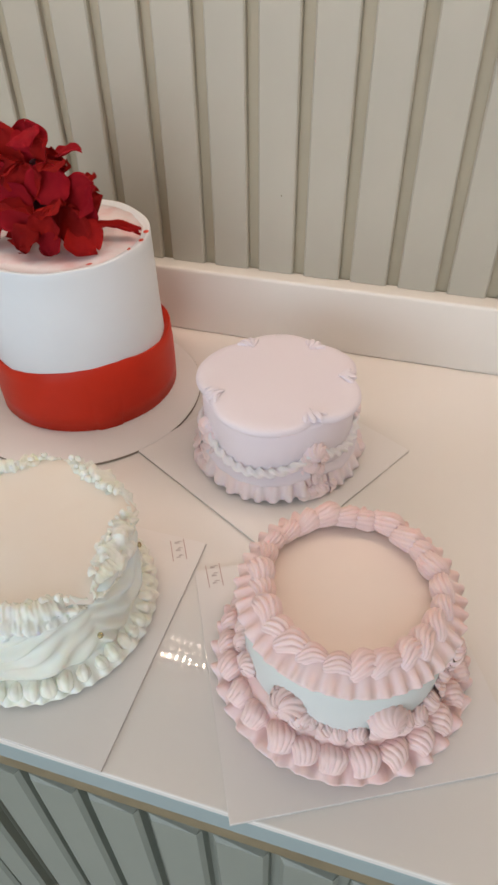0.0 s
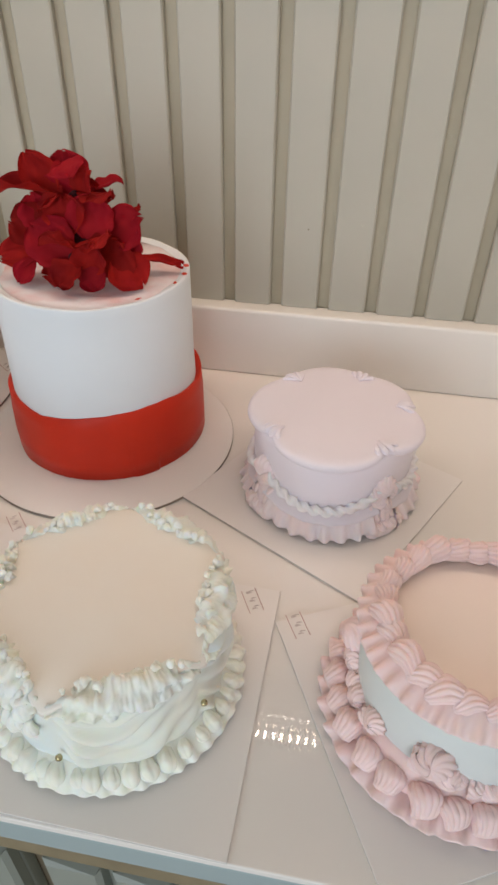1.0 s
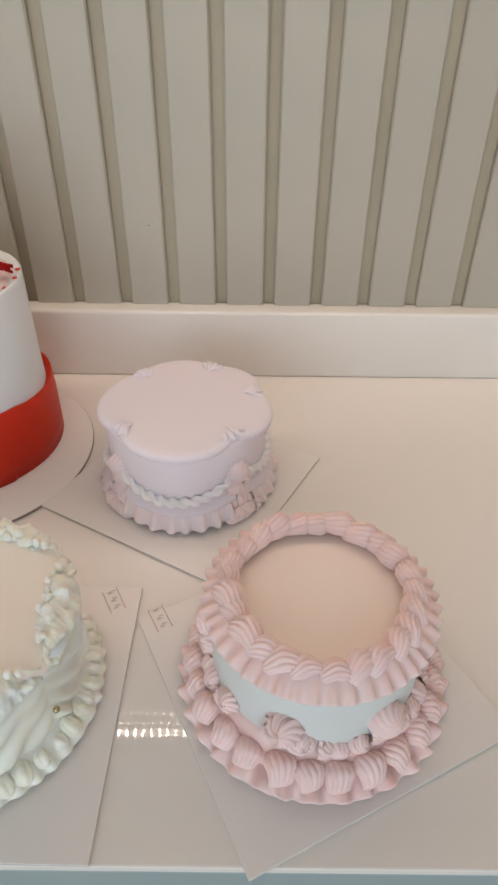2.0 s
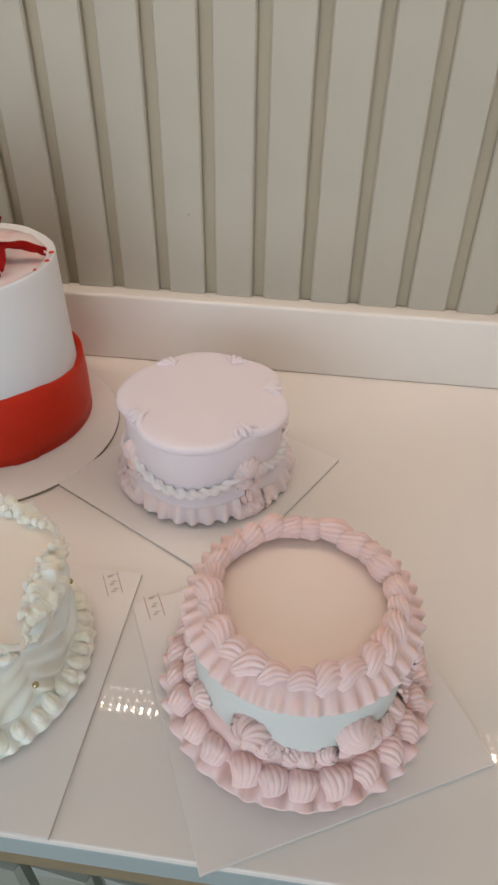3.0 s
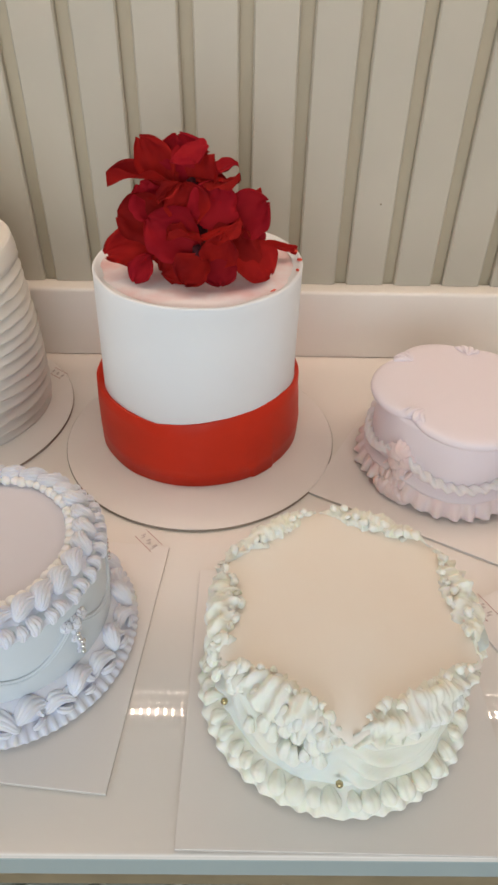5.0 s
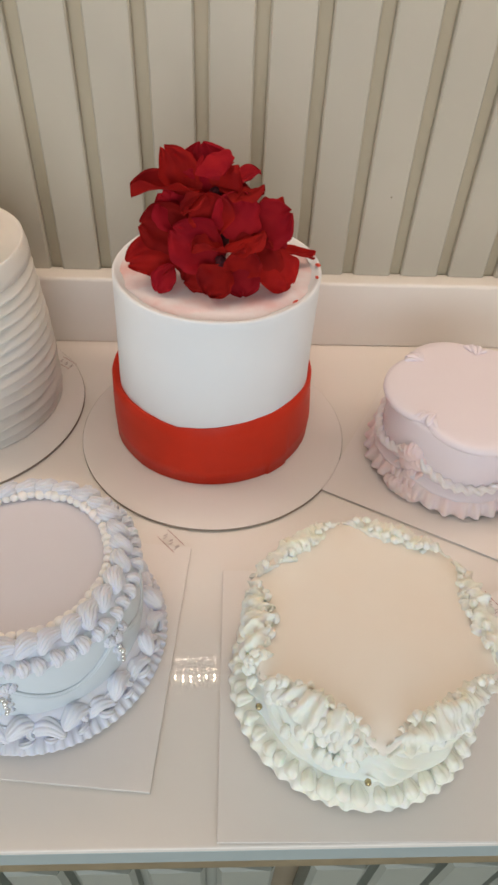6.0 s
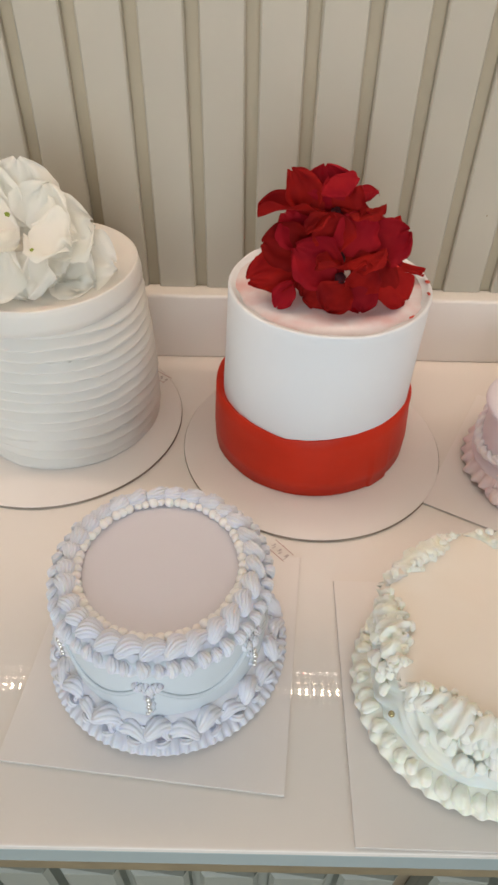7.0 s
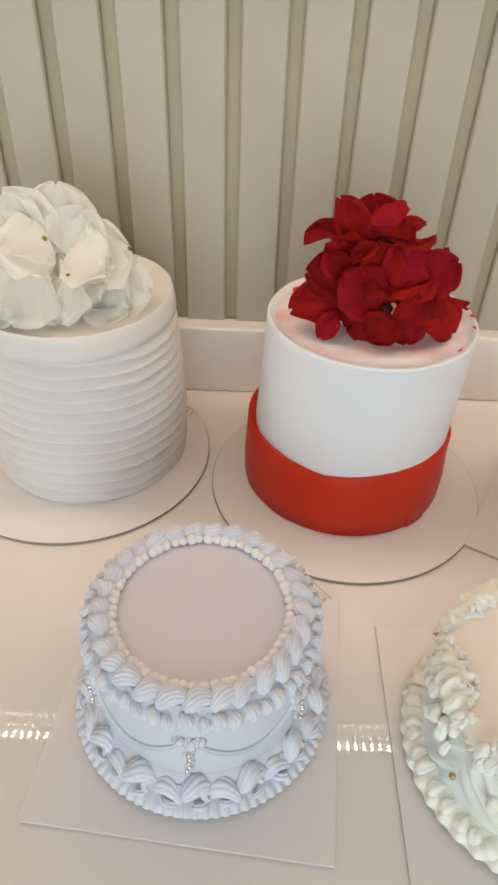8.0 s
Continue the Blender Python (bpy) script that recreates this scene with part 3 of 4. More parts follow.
# ---- mint cake ----
def mint_cake():
    rng = random.Random(7)
    cake = thing("piped_cake", -0.2330, 0.2510, BOARD, "pale mint and yellow cake with draped cream swags", "cake", "low piped cakes")
    starts = (-94, -26, 36, 97, 157, 207)

    def sector(deg):
        """The swag that an angle lies in, and how far along it."""
        for i, a0 in enumerate(starts):
            span = (starts[(i + 1) % 6] - a0) % 360
            d = (deg - a0) % 360
            if d < span:
                return i, d / span
        return 0, 0.0

    def folds(a, r, z):
        """Soft folds that hang from pearl to pearl and gather there."""
        if r < 0.03 or z > 0.084:
            return r, z
        i, u = sector(math.degrees(a))
        hang = math.sin(math.pi * u)
        ca, sa = math.cos(a), math.sin(a)
        drift = noise.noise((1.6 * ca, 1.6 * sa, 5 + z * 12))
        phase = (z + (0.020 - 0.1 * (z - 0.04)) * hang) / 0.0165 + 1.0 * drift + 0.18 * math.sin(6 * a + 50 * z)
        crest = (0.5 + 0.5 * math.sin(2 * math.pi * phase)) ** 1.1
        deep = 0.0082 * (0.55 + 0.9 * noise.noise((3 * ca, 3 * sa, 9 + z * 30))) * min(1, hang * 2 + 0.25) * (0.55 if i in (4, 5) else 1.0)
        ends = max(0.0, min(1, (z - 0.010) / 0.012))
        return r + ends * (deep * crest + 0.0010 * noise.noise((5 * ca, 5 * sa, z * 50))), z
    prof = [(0, 0.0002), (0.0770, 0.0002)] + [(0.0770, 0.0016 * i) for i in range(1, 52)] + [(0.0768, 0.0835), (0.075, 0.0855), (0, 0.0855)]
    part("body", lathe(prof, 260, folds), MINT_BLUE, cake, "pale mint side smeared into hanging folds")

    def tongues(a, r, z):
        """The cream runs out and sags over the rim wherever two swags meet."""
        near = min(abs((math.degrees(a) - s + 180) % 360 - 180) for s in starts)
        k = math.exp(-(near / 5.5) ** 2)
        f = max(0, (r - 0.062) / 0.017)
        lump = 0.0009 * noise.noise((4 * math.cos(a) * r / 0.08, 4 * math.sin(a) * r / 0.08, 3.0))
        return r + 0.0060 * k * f, z + 0.0010 * k * f - 0.0070 * k * f * f + lump
    part("top", lathe([(0, 0.0832), (0.070, 0.0832), (0.0775, 0.0838), (0.0790, 0.0855), (0.0780, 0.0872), (0.0755, 0.0880), (0.072, 0.0882), (0.066, 0.0882), (0.05, 0.0882), (0.03, 0.0882), (0.015, 0.0882), (0, 0.0882)], 180, tongues), VANILLA, cake, "smooth vanilla cream top")
    drop = [shell_mesh("piped_drop", MINT, 0.0165, 0.0098, 0.0085, 5, 0.8, s, arch=0.15, curl=0.1, depth=0.12) for s in (0, 2)]
    blob = [shell_mesh("piped_curl", MINT, 0.0120, 0.0090, 0.0088, 5, 1.2, s, depth=0.10, tail=0.3) for s in (0, 2, 4)]
    foot = [shell_mesh("base_shell", MINT_YELLOW, 0.0165, 0.0120, 0.0092, 5, 0.6, s, arch=0.3, curl=0.1, depth=0.22, tail=0.6) for s in (0, 2, 4)]
    for i, a0 in enumerate(starts):
        span = (starts[(i + 1) % 6] - a0) % 360

        def cap(u, v, i=i, a0=a0, span=span):
            """A thick rope of cream along the rim whose outer side slides down over the cake's edge."""
            a = radians(a0 + 1 + (span - 2) * u)
            full = max(0.03, math.sin(math.pi * u)) ** 0.8
            inner = 0.0800 - 0.0165 * full + 0.0030 * noise.noise((a * 9, i, 2.0))
            th = 2 * math.pi * v
            crest = 0.0940 + 0.0030 * noise.noise((a * 11, i, 7.0))
            mid_r, mid_z = (inner + 0.0835) / 2, 0.0835
            wide, tall = (0.0835 - inner) / 2, crest - mid_z
            c, sn = math.cos(th), math.sin(th)
            r = mid_r + wide * math.copysign(abs(c) ** 0.8, c)
            z = mid_z + tall * math.copysign(abs(sn) ** 0.7, sn) * full - 0.0040 * max(0, c) - 0.0022 * max(0, c) * sn
            rib = math.sin(4 * th + 14 * u + 3 * noise.noise((a * 5, i, c))) if i < 4 else math.sin(span * u * 0.9 + 2.2 * c + 4 * noise.noise((a * 4, i, c)))
            lump = 0.0018 * rib + 0.0038 * noise.noise((a * 15, c * 1.6, sn * 1.6 + i)) + 0.0014 * noise.noise((a * 36, c * 3, sn * 3 + i))
            r, z = r + lump * c, z + lump * max(0.2, sn)
            return r * math.cos(a), r * math.sin(a), z
        bm = grid(cap, 150, 22, wrap_v=True)
        bm.verts.ensure_lookup_table()
        bm.faces.new([bm.verts[k] for k in range(22)])
        bm.faces.new([bm.verts[150 * 22 + k] for k in range(22)])
        part("swag_ruffle", bm, MINT, cake)
        for j in range(11):
            u = (j + 0.5) / 11
            a = a0 + 5 + (span - 10) * u
            rim = 0.0785 - 0.0125 * math.sin(math.pi * u) ** 0.8
            piece("piped_curl", blob[(i + j) % 3], cake, ring_pose(a + rng.uniform(-2, 2), rim + rng.uniform(-0.002, 0.006), 0.0915 + rng.uniform(-0.0015, 0.001), rng.uniform(-60, 60), rng.uniform(-25, 15), rng.uniform(-18, 18), rng.uniform(0.3, 0.6)))
        if i in (4, 5):
            for k in range(26):
                a = a0 + 5 + (span - 12) * rng.random()
                z = 0.082 - 0.034 * rng.random() ** 1.3
                piece("piped_drop", drop[k % 2], cake, ring_pose(a, 0.0815 if z < 0.076 else 0.0800, z, rng.uniform(70, 110), rng.uniform(-10, 10), rng.uniform(-88, -66), rng.uniform(0.6, 0.95)))
        piece("gold_pearl", GOLD_BEAD, cake, ring_pose(a0, 0.0820, 0.0290 if i == 0 else 0.038))
    # foot: a ring of plump shells pressed out into a soft scalloped rim
    part("base_ruffle", frill(46, (0.076, 0.0140), (0.0918, 0.0052), 0.0010, 0.0012, 0.0060, seed=41, sharp=0.8), MINT_YELLOW, cake, "soft yellow-green ruffle round the base")
    for i in range(46):
        a = i * 360 / 46 + rng.uniform(-2, 2)
        piece("base_shell", foot[i % 3], cake, ring_pose(a, 0.0835, 0.0105, 90 + rng.uniform(-24, 24), 0, rng.uniform(-30, -14), rng.uniform(0.75, 1.05)))


GOLD_BEAD = bead_mesh("gold_pearl", GOLD, 0.0023, 1.0)


# ---- pink-lilac scalloped cake ----
def mauve_cake():
    rng = random.Random(9)
    cake = thing("piped_cake", -0.0995, 0.4885, BOARD, "pink-lilac cake with scalloped top and rope swags", "cake", "low piped cakes")
    pinches = (-48, 17, 72, 132, 219)
    part("body", lathe(dome_profile(0.0735, 0.083), 96, wobble(51)), MAUVE, cake, "smooth pink-lilac side")

    def along(deg):
        for i, a0 in enumerate(pinches):
            span = (pinches[(i + 1) % 5] - a0) % 360
            d = (deg - a0) % 360
            if d < span:
                return d / span
        return 0.0

    def petals(a, r, z):
        """Lobes between the pinches, each with a lip that droops and a shallow dish behind it."""
        k = math.sin(math.pi * along(math.degrees(a))) ** 0.55
        f = min(1, r / 0.08)
        r2 = r * (1 - 0.19 * (1 - k) * f ** 3)
        pucker = 0.0005 * (1 - k) * f ** 4 * math.sin(math.degrees(a) * 1.3)
        return r2, z + pucker - (0.0030 * k * f ** 8 if z > 0.08 else 0)
    prof = [(0, 0.0832), (0.06, 0.0832), (0.0770, 0.0812), (0.0806, 0.0818), (0.0814, 0.0838), (0.0810, 0.0862), (0.0795, 0.0877), (0.0765, 0.0882), (0.070, 0.0876), (0.064, 0.0874), (0.05, 0.0876), (0.025, 0.0876), (0, 0.0876)]
    part("top", lathe(prof, 220, petals), MAUVE, cake, "smooth scalloped icing top")
    pinch = shell_mesh("piped_pinch", MAUVE, 0.0215, 0.0070, 0.0062, 5, 0.6, 1, tail=0.75)
    ros = [rosette_mesh("piped_rosette", MAUVE_PIPE, 0.0105, 0.010, 9, 1.4, s) for s in (0, 3)]
    puff = rosette_mesh("piped_star", MAUVE_PIPE, 0.0072, 0.0095, 6, 1.2, 4)
    strip = shell_mesh("piped_ribbon", MAUVE_PIPE, 0.0250, 0.0085, 0.0062, 4, 0.4, 2, arch=0.1, curl=0.3)
    for i, a in enumerate(pinches):
        span = (pinches[(i + 1) % 5] - a) % 360
        for da, yaw, sc in ((-6, 62, 0.8), (-1.5, 84, 1.0), (3, 100, 1.0), (7, 124, 0.75)):
            piece("piped_pinch", pinch, cake, ring_pose(a + da, 0.0655, 0.0872, yaw + rng.uniform(-8, 8), 0, -7, sc * 0.85))
        for dz, da, sc in ((0.0500, 0, 0.95), (0.0445, -6, 0.75), (0.0430, 6, 0.8), (0.0350, -2, 0.8), (0.026, 3.0, 0.8)):
            piece("piped_rosette", ros[i % 2], cake, ring_pose(a + da, 0.0712, dz, 0, 84, rng.uniform(0, 60), sc * 1.1))
        pts = []
        turns = int(span * 1.15)
        for j in range(turns):
            u = j / (turns - 1)
            ang = radians(a + 3 + (span - 6) * u)
            sag = math.sin(math.pi * u) ** 0.8
            pts.append((0.0757 * math.cos(ang), 0.0757 * math.sin(ang), 0.0515 - 0.00022 * span * sag))
        part("piped_rope", tube(pts, 0.0040, 16, 2, 0.42, 0.66, 0.35), ROPE_WHITE, cake, "white twisted rope swag")

        def lift(b, lo=radians(a), hi=radians(a + span)):
            u = (b - lo) / (hi - lo)
            return 0.0110 * (1 - math.sin(math.pi * max(0, min(1, u))) ** 0.8)
        part("skirt_ruffle", frill(36, (0.0755, 0.0200), (0.0850, 0.0030), 0.0008, 0.0026, 0.0036, radians(a + 9), radians(a + span - 9), seed=60 + i, sharp=0.7, zfun=lift), MAUVE_PIPE, cake, "pleated pink skirt ruffle")
        part("apron", frill(2, (0.0735, 0.0240), (0.0800, 0.0180), 0.0, 0.0, 0.0034, radians(a + 5), radians(a + span - 5), seed=80, zfun=lift), MAUVE, cake)
        for j in range(5):
            piece("piped_ribbon", strip, cake, ring_pose(a - 9 + 4.5 * j, 0.0770, 0.0200 + rng.uniform(-0.003, 0.003), 92 + rng.uniform(-14, 14), rng.uniform(-12, 12), -74, rng.uniform(0.7, 0.95)))
            piece("piped_star", puff, cake, ring_pose(a - 9 + 4.5 * j, 0.0785, 0.0075, 0, 70, 20 * j, rng.uniform(0.9, 1.2)))


# ---- tall cakes ----
BAND_EDGE = [(-180, 0.0680), (-165, 0.0685), (-150, 0.0700), (-136, 0.0715), (-122, 0.0705), (-108, 0.0680), (-84, 0.0725), (-66, 0.0755),
             (-58, 0.0755), (-46, 0.0765), (-32, 0.0755), (-20, 0.0725), (0, 0.0690), (30, 0.0680), (90, 0.0700), (140, 0.0690), (180, 0.0680)]


def between(table, a):
    for (a0, v0), (a1, v1) in zip(table, table[1:]):
        if a0 <= a <= a1:
            return v0 + (v1 - v0) * (a - a0) / (a1 - a0)
    return table[-1][1]


def leaning(bm, dx, dy, height):
    """Lets a tall body settle a few millimetres sideways above its band."""
    for v in bm.verts:
        k = max(0.0, v.co.z - 0.075) / (height - 0.075)
        v.co.x += dx * k
        v.co.y += dy * k
    return bm


def red_cake():
    z0 = TOP + 0.0034
    cake = thing("banded_cake", -0.3400, 0.541, z0, "tall white cake with a ragged red band round its foot", "cake", "tall cakes")
    h = 0.1835

    def taper(a, r, z):
        k = noise.noise((2 * math.cos(a), 2 * math.sin(a), z * 14))
        return r * (1 + 0.006 * k), z + (0.0012 * noise.noise((2.5 * math.cos(a), 2.5 * math.sin(a), 3.0)) if z > 0.15 else 0)
    prof = [(0, 0.0002), (0.0940, 0.0002)] + [(0.0940 - 0.0046 * i / 20, h * i / 20) for i in range(1, 20)]
    prof += [(0.0896, h - 0.0015), (0.0884, h), (0.0864, h - 0.0003), (0.0848, h - 0.0022), (0.081, h - 0.0030)]
    part("body", leaning(lathe(prof, 160, taper), 0.003, -0.007, h), CREAM_WHITE, cake, "smooth white frosted side with a raised rim")
    part("top", leaning(lathe([(0, h - 0.012), (0.0825, h - 0.012), (0.0830, h - 0.0030), (0.060, h - 0.0026), (0.03, h - 0.0026), (0, h - 0.0026)], 96, wobble(71, 0.001, 0.001)), 0.003, -0.007, h), PINK_STAIN, cake, "white frosted top stained pink")

    def band_at(u, v):
        a = 2 * math.pi * u
        deg = math.degrees(a) - 180
        top = between(BAND_EDGE, deg) + 0.0012 * noise.noise((9 * u, 4, 0)) + 0.0010 * noise.noise((31 * u, 1, 0))
        rin, rout = 0.0880, 0.0998
        sec = ((rin, 0.0006), (rout + 0.0005, 0.0006), (rout + 0.001, 0.02), (rout, 0.045), (rout - 0.0008, top * 0.8), (rout - 0.0012, top - 0.0008), (rout - 0.0022, top), (rout - 0.0045, top - 0.001), (rin, top - 0.006))
        r, z = sec[round(v * 8)]
        r += 0.0010 * noise.noise((3 * math.cos(a), 3 * math.sin(a), z * 30)) + (0.0016 if -58 < deg < -44 and z < 0.03 and r > 0.095 else 0)
        return -r * math.cos(a) - 0.0015, -r * math.sin(a) + 0.0050, z
    part("red_band", grid(band_at, 220, 8, wrap_u=True), RED_BAND, cake, "red frosting band with a torn upper edge")
    rng = random.Random(11)
    for a, r, sx, sy in ((15, 0.0868, 0.0060, 0.0028), (2, 0.0872, 0.0050, 0.0024), (-12, 0.086, 0.0045, 0.0014), (-42, 0.0845, 0.0055, 0.0012),
                         (142, 0.0775, 0.0105, 0.0055)):
        bm = grid(lambda u, v: (sx * (1.2 * u - 0.6) * (1 + 0.4 * noise.noise((u * 3, v * 3, a))), sy * (v - 0.5) * 2 * math.sin(math.pi * (0.1 + 0.8 * u)) ** 0.7,
                                0.0009 * math.sin(math.pi * u) * math.sin(math.pi * v) + 0.0006 * noise.noise((u * 5, v * 5, a))), 8, 5)
        me = mesh_of("red_smear", bm, RED_CRUMB)
        piece("red_smear", me, cake, Matrix.Translation((0.003, -0.007, 0)) @ ring_pose(a, r, h - 0.0006 + (0.0010 if r > 0.082 else -0.0015), rng.uniform(-15, 15)))


def slimmer(bm):
    bmesh.ops.scale(bm, vec=(0.905, 0.905, 0.985), verts=bm.verts)
    return bm


def white_cake():
    z0 = TOP + 0.0034
    cake = thing("ribbed_cake", -0.6050, 0.5735, z0, "tall white cake combed into uneven sideways ridges", "cake", "tall cakes")
    h = 0.181
    prof = [(0, 0.0002), (0.1045, 0.0002)]
    n = 260
    for i in range(1, n):
        prof.append((0.1085, 0.166 * i / n))
    prof += [(0.094, 0.1665), (0, 0.1665)]

    def ridges(a, r, z):
        if r < 0.1083 or z < 0.002:
            return r, z + (0.0012 * noise.noise((5 * math.cos(a), 5 * math.sin(a), r * 90)) if r > 0.04 else 0)
        slope = 0.0045 * math.sin(a + 0.9) + 0.0025 * noise.noise((1.6 * math.cos(a), 1.6 * math.sin(a), z * 9))
        ph = (z + slope) / 0.0116
        ph += 0.35 * noise.noise((0.9 * math.cos(a), 0.9 * math.sin(a), math.floor(ph) * 3.1))
        f = ph - math.floor(ph)
        saw = f / 0.10 if f < 0.10 else 1 - 0.85 * ((f - 0.10) / 0.90) ** 1.2
        depth = 0.0088 + 0.0032 * noise.noise((2.1 * math.cos(a), 2.1 * math.sin(a), math.floor(ph) * 1.7))
        top_in = -0.0075 * max(0, (z - 0.06) / 0.105) ** 1.5
        return r - 0.002 + depth * (saw - 0.55) + top_in + 0.0004 * noise.noise((8 * math.cos(a), 8 * math.sin(a), z * 80)), z
    part("body", slimmer(lathe(prof, 150, ridges)), CREAM_RIB, cake, "ivory white frosting in wavy ridges")

    def lean(a, r, z):
        k = 0.0035 * math.sin(a + 0.6) + 0.0010 * noise.noise((3 * math.cos(a), 3 * math.sin(a), 2.0))
        return r + 0.0006 * noise.noise((2 * math.cos(a), 2 * math.sin(a), z * 40)), z + (k if z < 0.17 else 0.3 * k)
    band = [(0.093, 0.158), (0.1010, 0.1575), (0.1034, 0.1590), (0.1032, 0.166), (0.1020, 0.174), (0.1008, h - 0.0012), (0.0996, h), (0.0978, h - 0.0008), (0.0940, h - 0.0030), (0.07, h - 0.0035), (0.03, h - 0.0035), (0, h - 0.0035)]
    part("top_band", slimmer(lathe(band, 150, lean)), CREAM_RIB, cake, "smooth ivory band and top")


# ---- silk flowers ----
def petal_mesh(name, mat, length, width, cup, ruffle, seed, notch=0.05):
    """One silk petal from its claw at the origin, along +y, face up: broad and round, cupped, with a wavy rim."""
    def at(u, v):
        s = 2 * v - 1
        w = width * 0.5 * max(0.02, math.sin(math.pi * (0.03 + 0.955 * u ** 1.12))) ** 0.62
        edge = 1 + 0.14 * noise.noise((s * 1.5 + seed * 3.1, u * 4.5, seed))
        y = length * (u - notch * math.exp(-(s * 3.0) ** 2) * u ** 5)
        rim = max(abs(s), u) ** 2.5
        z = cup * length * (s * s * 0.55 * math.sin(math.pi * u) + 0.8 * u * u - 0.75 * u ** 5)
        z += ruffle * length * rim * (noise.noise((s * 2.4 + seed * 1.7, u * 2.6, 3.0)) * 1.6 + 0.30 * math.sin(7 * s + seed) + 0.35 * noise.noise((s * 4 + seed, u * 4, 8.0)))
        return w * edge * s, y, z
    return mesh_of(name, grid(at, 18, 16), mat)


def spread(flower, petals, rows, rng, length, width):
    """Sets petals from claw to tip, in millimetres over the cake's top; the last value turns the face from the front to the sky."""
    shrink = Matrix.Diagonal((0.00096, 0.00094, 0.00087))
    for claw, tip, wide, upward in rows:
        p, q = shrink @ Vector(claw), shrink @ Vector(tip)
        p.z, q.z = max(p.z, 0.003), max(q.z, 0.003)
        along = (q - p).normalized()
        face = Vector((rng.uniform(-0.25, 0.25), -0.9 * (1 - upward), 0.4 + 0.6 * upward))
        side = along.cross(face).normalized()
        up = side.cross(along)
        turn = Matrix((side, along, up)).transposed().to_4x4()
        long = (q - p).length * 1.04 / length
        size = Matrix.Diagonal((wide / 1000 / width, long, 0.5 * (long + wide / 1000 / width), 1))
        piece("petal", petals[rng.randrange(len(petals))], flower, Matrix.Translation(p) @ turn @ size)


def red_flowers():
    rng = random.Random(21)
    flower = thing("silk_flower", -0.337, 0.536, TOP + 0.0034 + 0.1812, "bunch of dark red silk hydrangea florets on the cake", "flower")
    petals = [petal_mesh("petal", PETAL_RED, 0.036, 0.040, c, 0.19, s) for c, s in ((0.34, 1), (0.46, 2), (0.2, 3), (-0.2, 4))]
    petals += [petal_mesh("petal", PETAL_WINE, 0.036, 0.040, c, 0.19, s) for c, s in ((0.4, 6), (0.15, 7))]
    centre = rosette_mesh("flower_centre", STAMEN, 0.0045, 0.006, 5, 1.0, 1)
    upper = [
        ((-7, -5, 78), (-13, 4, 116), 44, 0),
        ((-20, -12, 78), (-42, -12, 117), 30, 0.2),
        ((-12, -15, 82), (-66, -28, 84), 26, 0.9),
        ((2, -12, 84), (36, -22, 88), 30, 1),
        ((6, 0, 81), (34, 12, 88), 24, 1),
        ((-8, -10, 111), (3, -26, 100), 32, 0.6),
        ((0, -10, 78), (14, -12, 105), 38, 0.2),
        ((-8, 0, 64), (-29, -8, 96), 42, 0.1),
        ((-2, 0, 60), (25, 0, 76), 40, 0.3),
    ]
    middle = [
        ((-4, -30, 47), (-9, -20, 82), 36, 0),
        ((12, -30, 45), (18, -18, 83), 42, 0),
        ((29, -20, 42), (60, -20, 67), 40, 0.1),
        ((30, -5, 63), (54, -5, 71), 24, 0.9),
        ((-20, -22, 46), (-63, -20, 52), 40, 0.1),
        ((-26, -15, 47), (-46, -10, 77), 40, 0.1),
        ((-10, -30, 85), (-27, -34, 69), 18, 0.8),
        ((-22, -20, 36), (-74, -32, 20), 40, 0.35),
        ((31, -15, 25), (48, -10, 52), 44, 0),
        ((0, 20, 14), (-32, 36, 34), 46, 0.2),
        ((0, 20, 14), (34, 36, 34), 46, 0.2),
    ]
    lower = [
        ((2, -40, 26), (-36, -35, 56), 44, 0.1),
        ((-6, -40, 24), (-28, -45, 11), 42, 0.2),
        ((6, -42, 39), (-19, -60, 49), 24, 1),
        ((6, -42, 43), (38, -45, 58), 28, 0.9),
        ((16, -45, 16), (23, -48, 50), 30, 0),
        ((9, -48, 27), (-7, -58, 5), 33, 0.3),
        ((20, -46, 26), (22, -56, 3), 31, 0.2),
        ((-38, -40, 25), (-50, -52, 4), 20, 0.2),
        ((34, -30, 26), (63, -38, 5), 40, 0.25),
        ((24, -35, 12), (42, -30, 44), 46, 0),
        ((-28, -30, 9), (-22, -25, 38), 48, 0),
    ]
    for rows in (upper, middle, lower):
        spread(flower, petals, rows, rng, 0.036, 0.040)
    strap = petal_mesh("petal", PETAL_RED, 0.046, 0.015, 0.12, 0.10, 9)
    piece("petal", strap, flower, Matrix.Translation((0.040, 0.000, 0.014)) @ Matrix.Rotation(radians(-80), 4, "Z") @ Matrix.Rotation(radians(-9), 4, "X"))
    for at in ((0.003, -0.041, 0.027), (-0.002, -0.012, 0.069)):
        piece("flower_centre", centre, flower, Matrix.Translation(at) @ Matrix.Rotation(radians(60), 4, "X"))
    part("stem", tube([(0, -0.01, -0.004), (-0.002, -0.012, 0.03), (-0.003, -0.008, 0.066)], 0.012, 10, taper=0.3), STAMEN, flower, "dark stem in the middle")


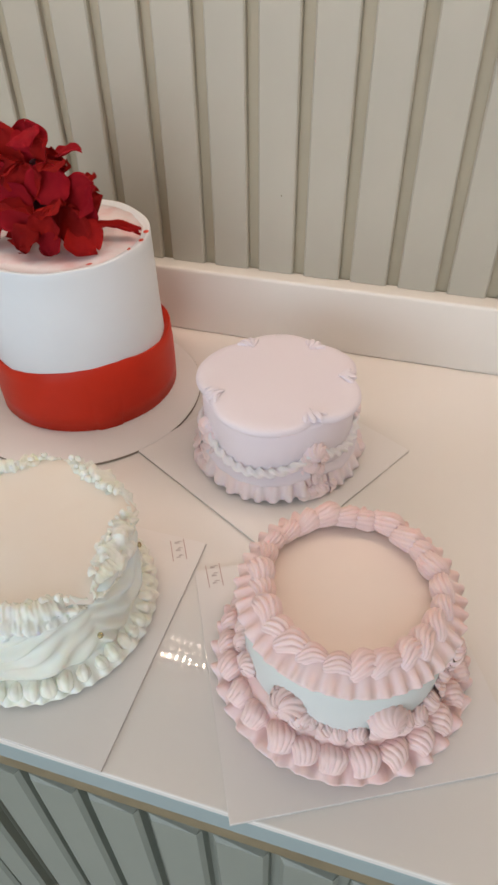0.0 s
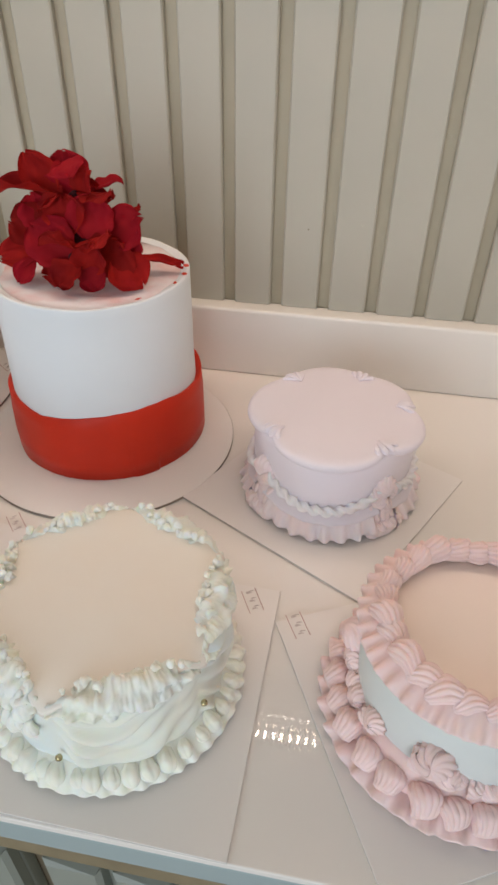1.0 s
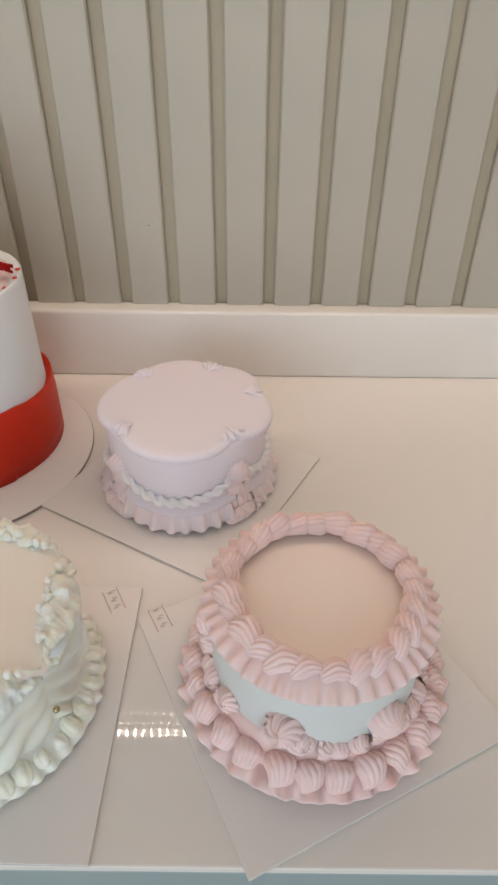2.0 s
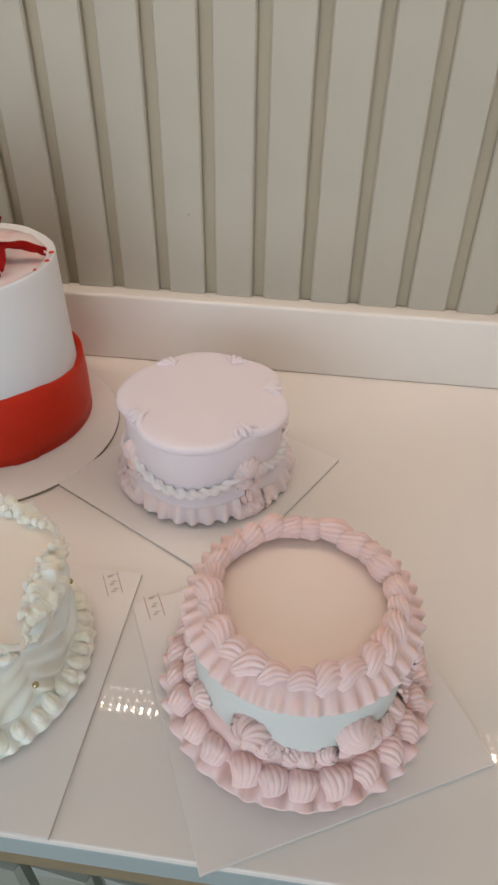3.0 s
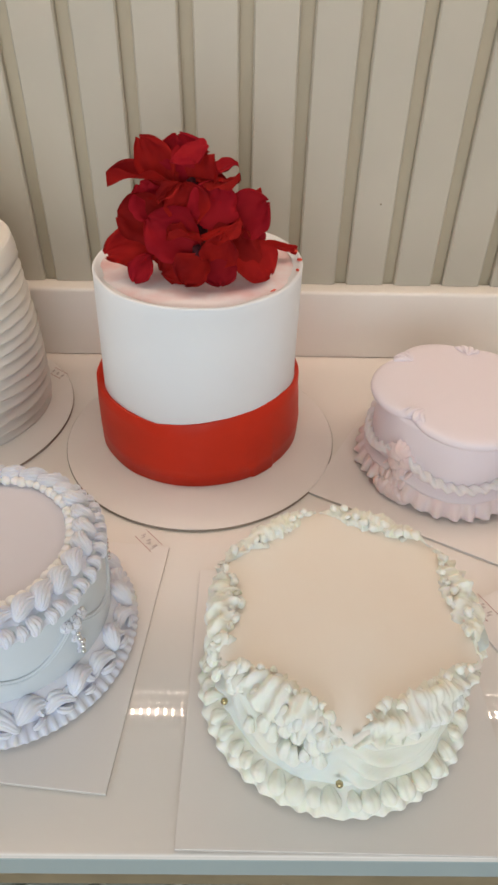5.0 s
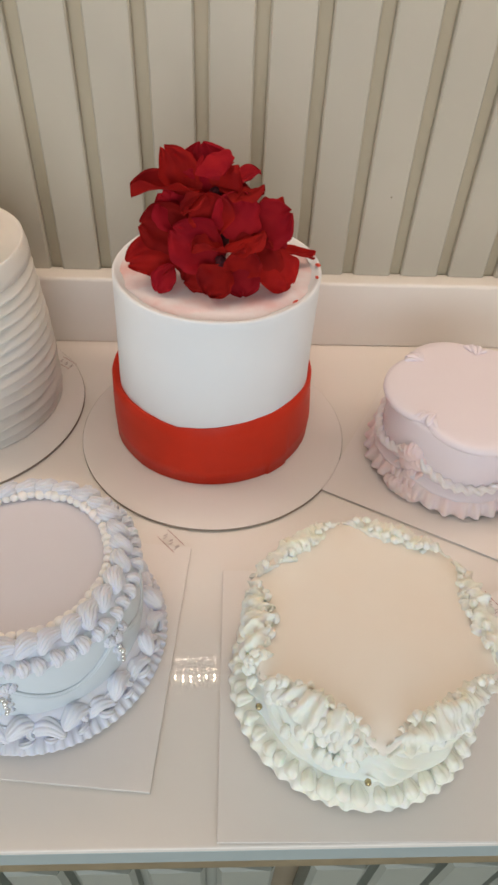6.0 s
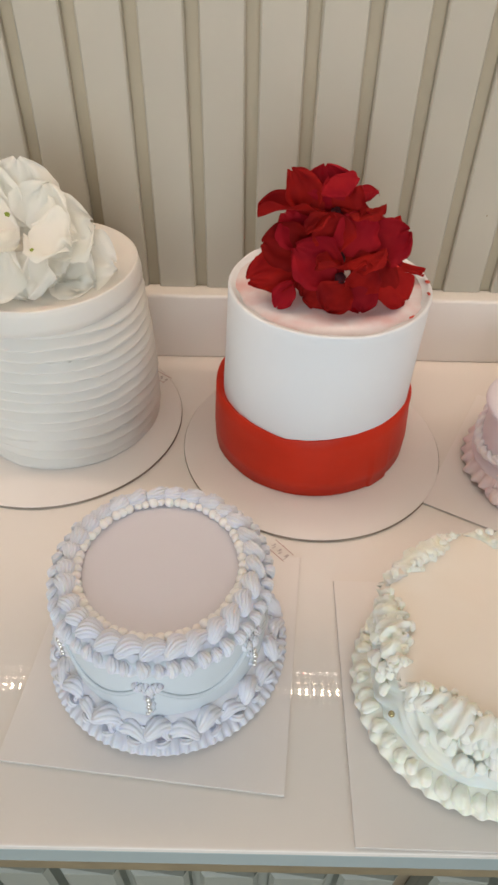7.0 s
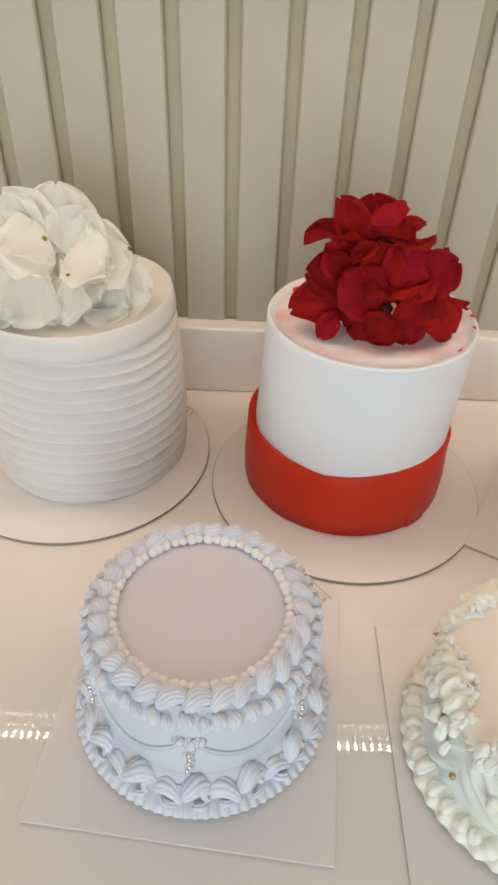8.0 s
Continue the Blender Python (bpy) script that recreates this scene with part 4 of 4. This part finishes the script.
def white_flowers():
    rng = random.Random(23)
    flower = thing("silk_flower", -0.606, 0.568, TOP + 0.0034 + 0.1740, "bunch of ivory silk hydrangea florets on the cake", "flower")
    petals = [petal_mesh("petal", PETAL_WHITE, 0.050, 0.060, c, 0.19, s) for c, s in ((0.2, 1), (0.32, 2), (0.1, 3), (0.26, 4), (0.15, 8))]
    centre = rosette_mesh("flower_centre", GREEN_EYE, 0.0018, 0.006, 5, 1.0, 1)
    crown = [
        ((1, -10, 50), (1, 5, 111), 64, 0),
        ((-15, -10, 48), (-42, -10, 107), 62, 0),
        ((-24, -20, 44), (-79, -20, 84), 62, 0.1),
        ((13, -15, 48), (28, -5, 92), 54, 0.1),
        ((19, -20, 40), (62, -10, 56), 62, 0.2),
        ((25, -20, 22), (80, -20, 16), 62, 0.3),
        ((1, 20, 40), (31, 50, 47), 62, 0.2),
        ((1, 20, 40), (-36, 50, 47), 62, 0.2),
    ]
    skirt = [
        ((13, -35, 41), (38, -50, 22), 58, 0.3),
        ((7, -40, 38), (10, -68, 5), 62, 0.3),
        ((-12, -45, 45), (-33, -72, 7), 66, 0.3),
        ((-24, -40, 43), (-73, -50, 15), 62, 0.3),
        ((1, -30, 52), (-42, -50, 72), 62, 0.5),
        ((10, -30, 55), (47, -45, 48), 54, 0.4),
        ((-30, -40, 18), (-66, -58, 5), 54, 0.4),
        ((19, -30, 16), (62, -38, 5), 54, 0.4),
    ]
    for rows in (crown, skirt):
        spread(flower, petals, rows, rng, 0.050, 0.060)
        inner = [([c + rng.uniform(-9, 9) for c in claw], [c * 0.86 + rng.uniform(-12, 12) for c in tip], wide * 0.72, upward + 0.2) for claw, tip, wide, upward in rows]
        spread(flower, petals, inner, rng, 0.050, 0.060)
    for at in ((-0.002, -0.036, 0.066), (0.016, -0.047, 0.040)):
        piece("flower_centre", centre, flower, Matrix.Translation(at) @ Matrix.Rotation(radians(60), 4, "X"))
    part("stem", tube([(0, 0, -0.002), (-0.002, 0.002, 0.03), (0.000, 0.0, 0.062)], 0.010, 10, taper=0.3), PETAL_WHITE, flower, "pale stem in the middle")


pink_cake()
lilac_cake()
mint_cake()
mauve_cake()
red_cake()
white_cake()
red_flowers()
white_flowers()

# ---- upright battens of the back wall ----
batten = slat_mesh("batten", 0.0425, 0.0085, 0.9870, 2.69, 0.0018, PAINT)
for k in range(-20, 30):
    piece("batten", batten, wall, Matrix.Translation((0.0425 - 0.0557 * k, 0.7088, 0)))

nail = tagged(new("nail_head", bead_mesh("nail_head", GAP, 0.0009, 0.6)), "tiny dark nail head in a cream batten", "nail")
nail.matrix_basis = pose(-0.1533, 0.7000, 1.0796, 90, 0, 0)
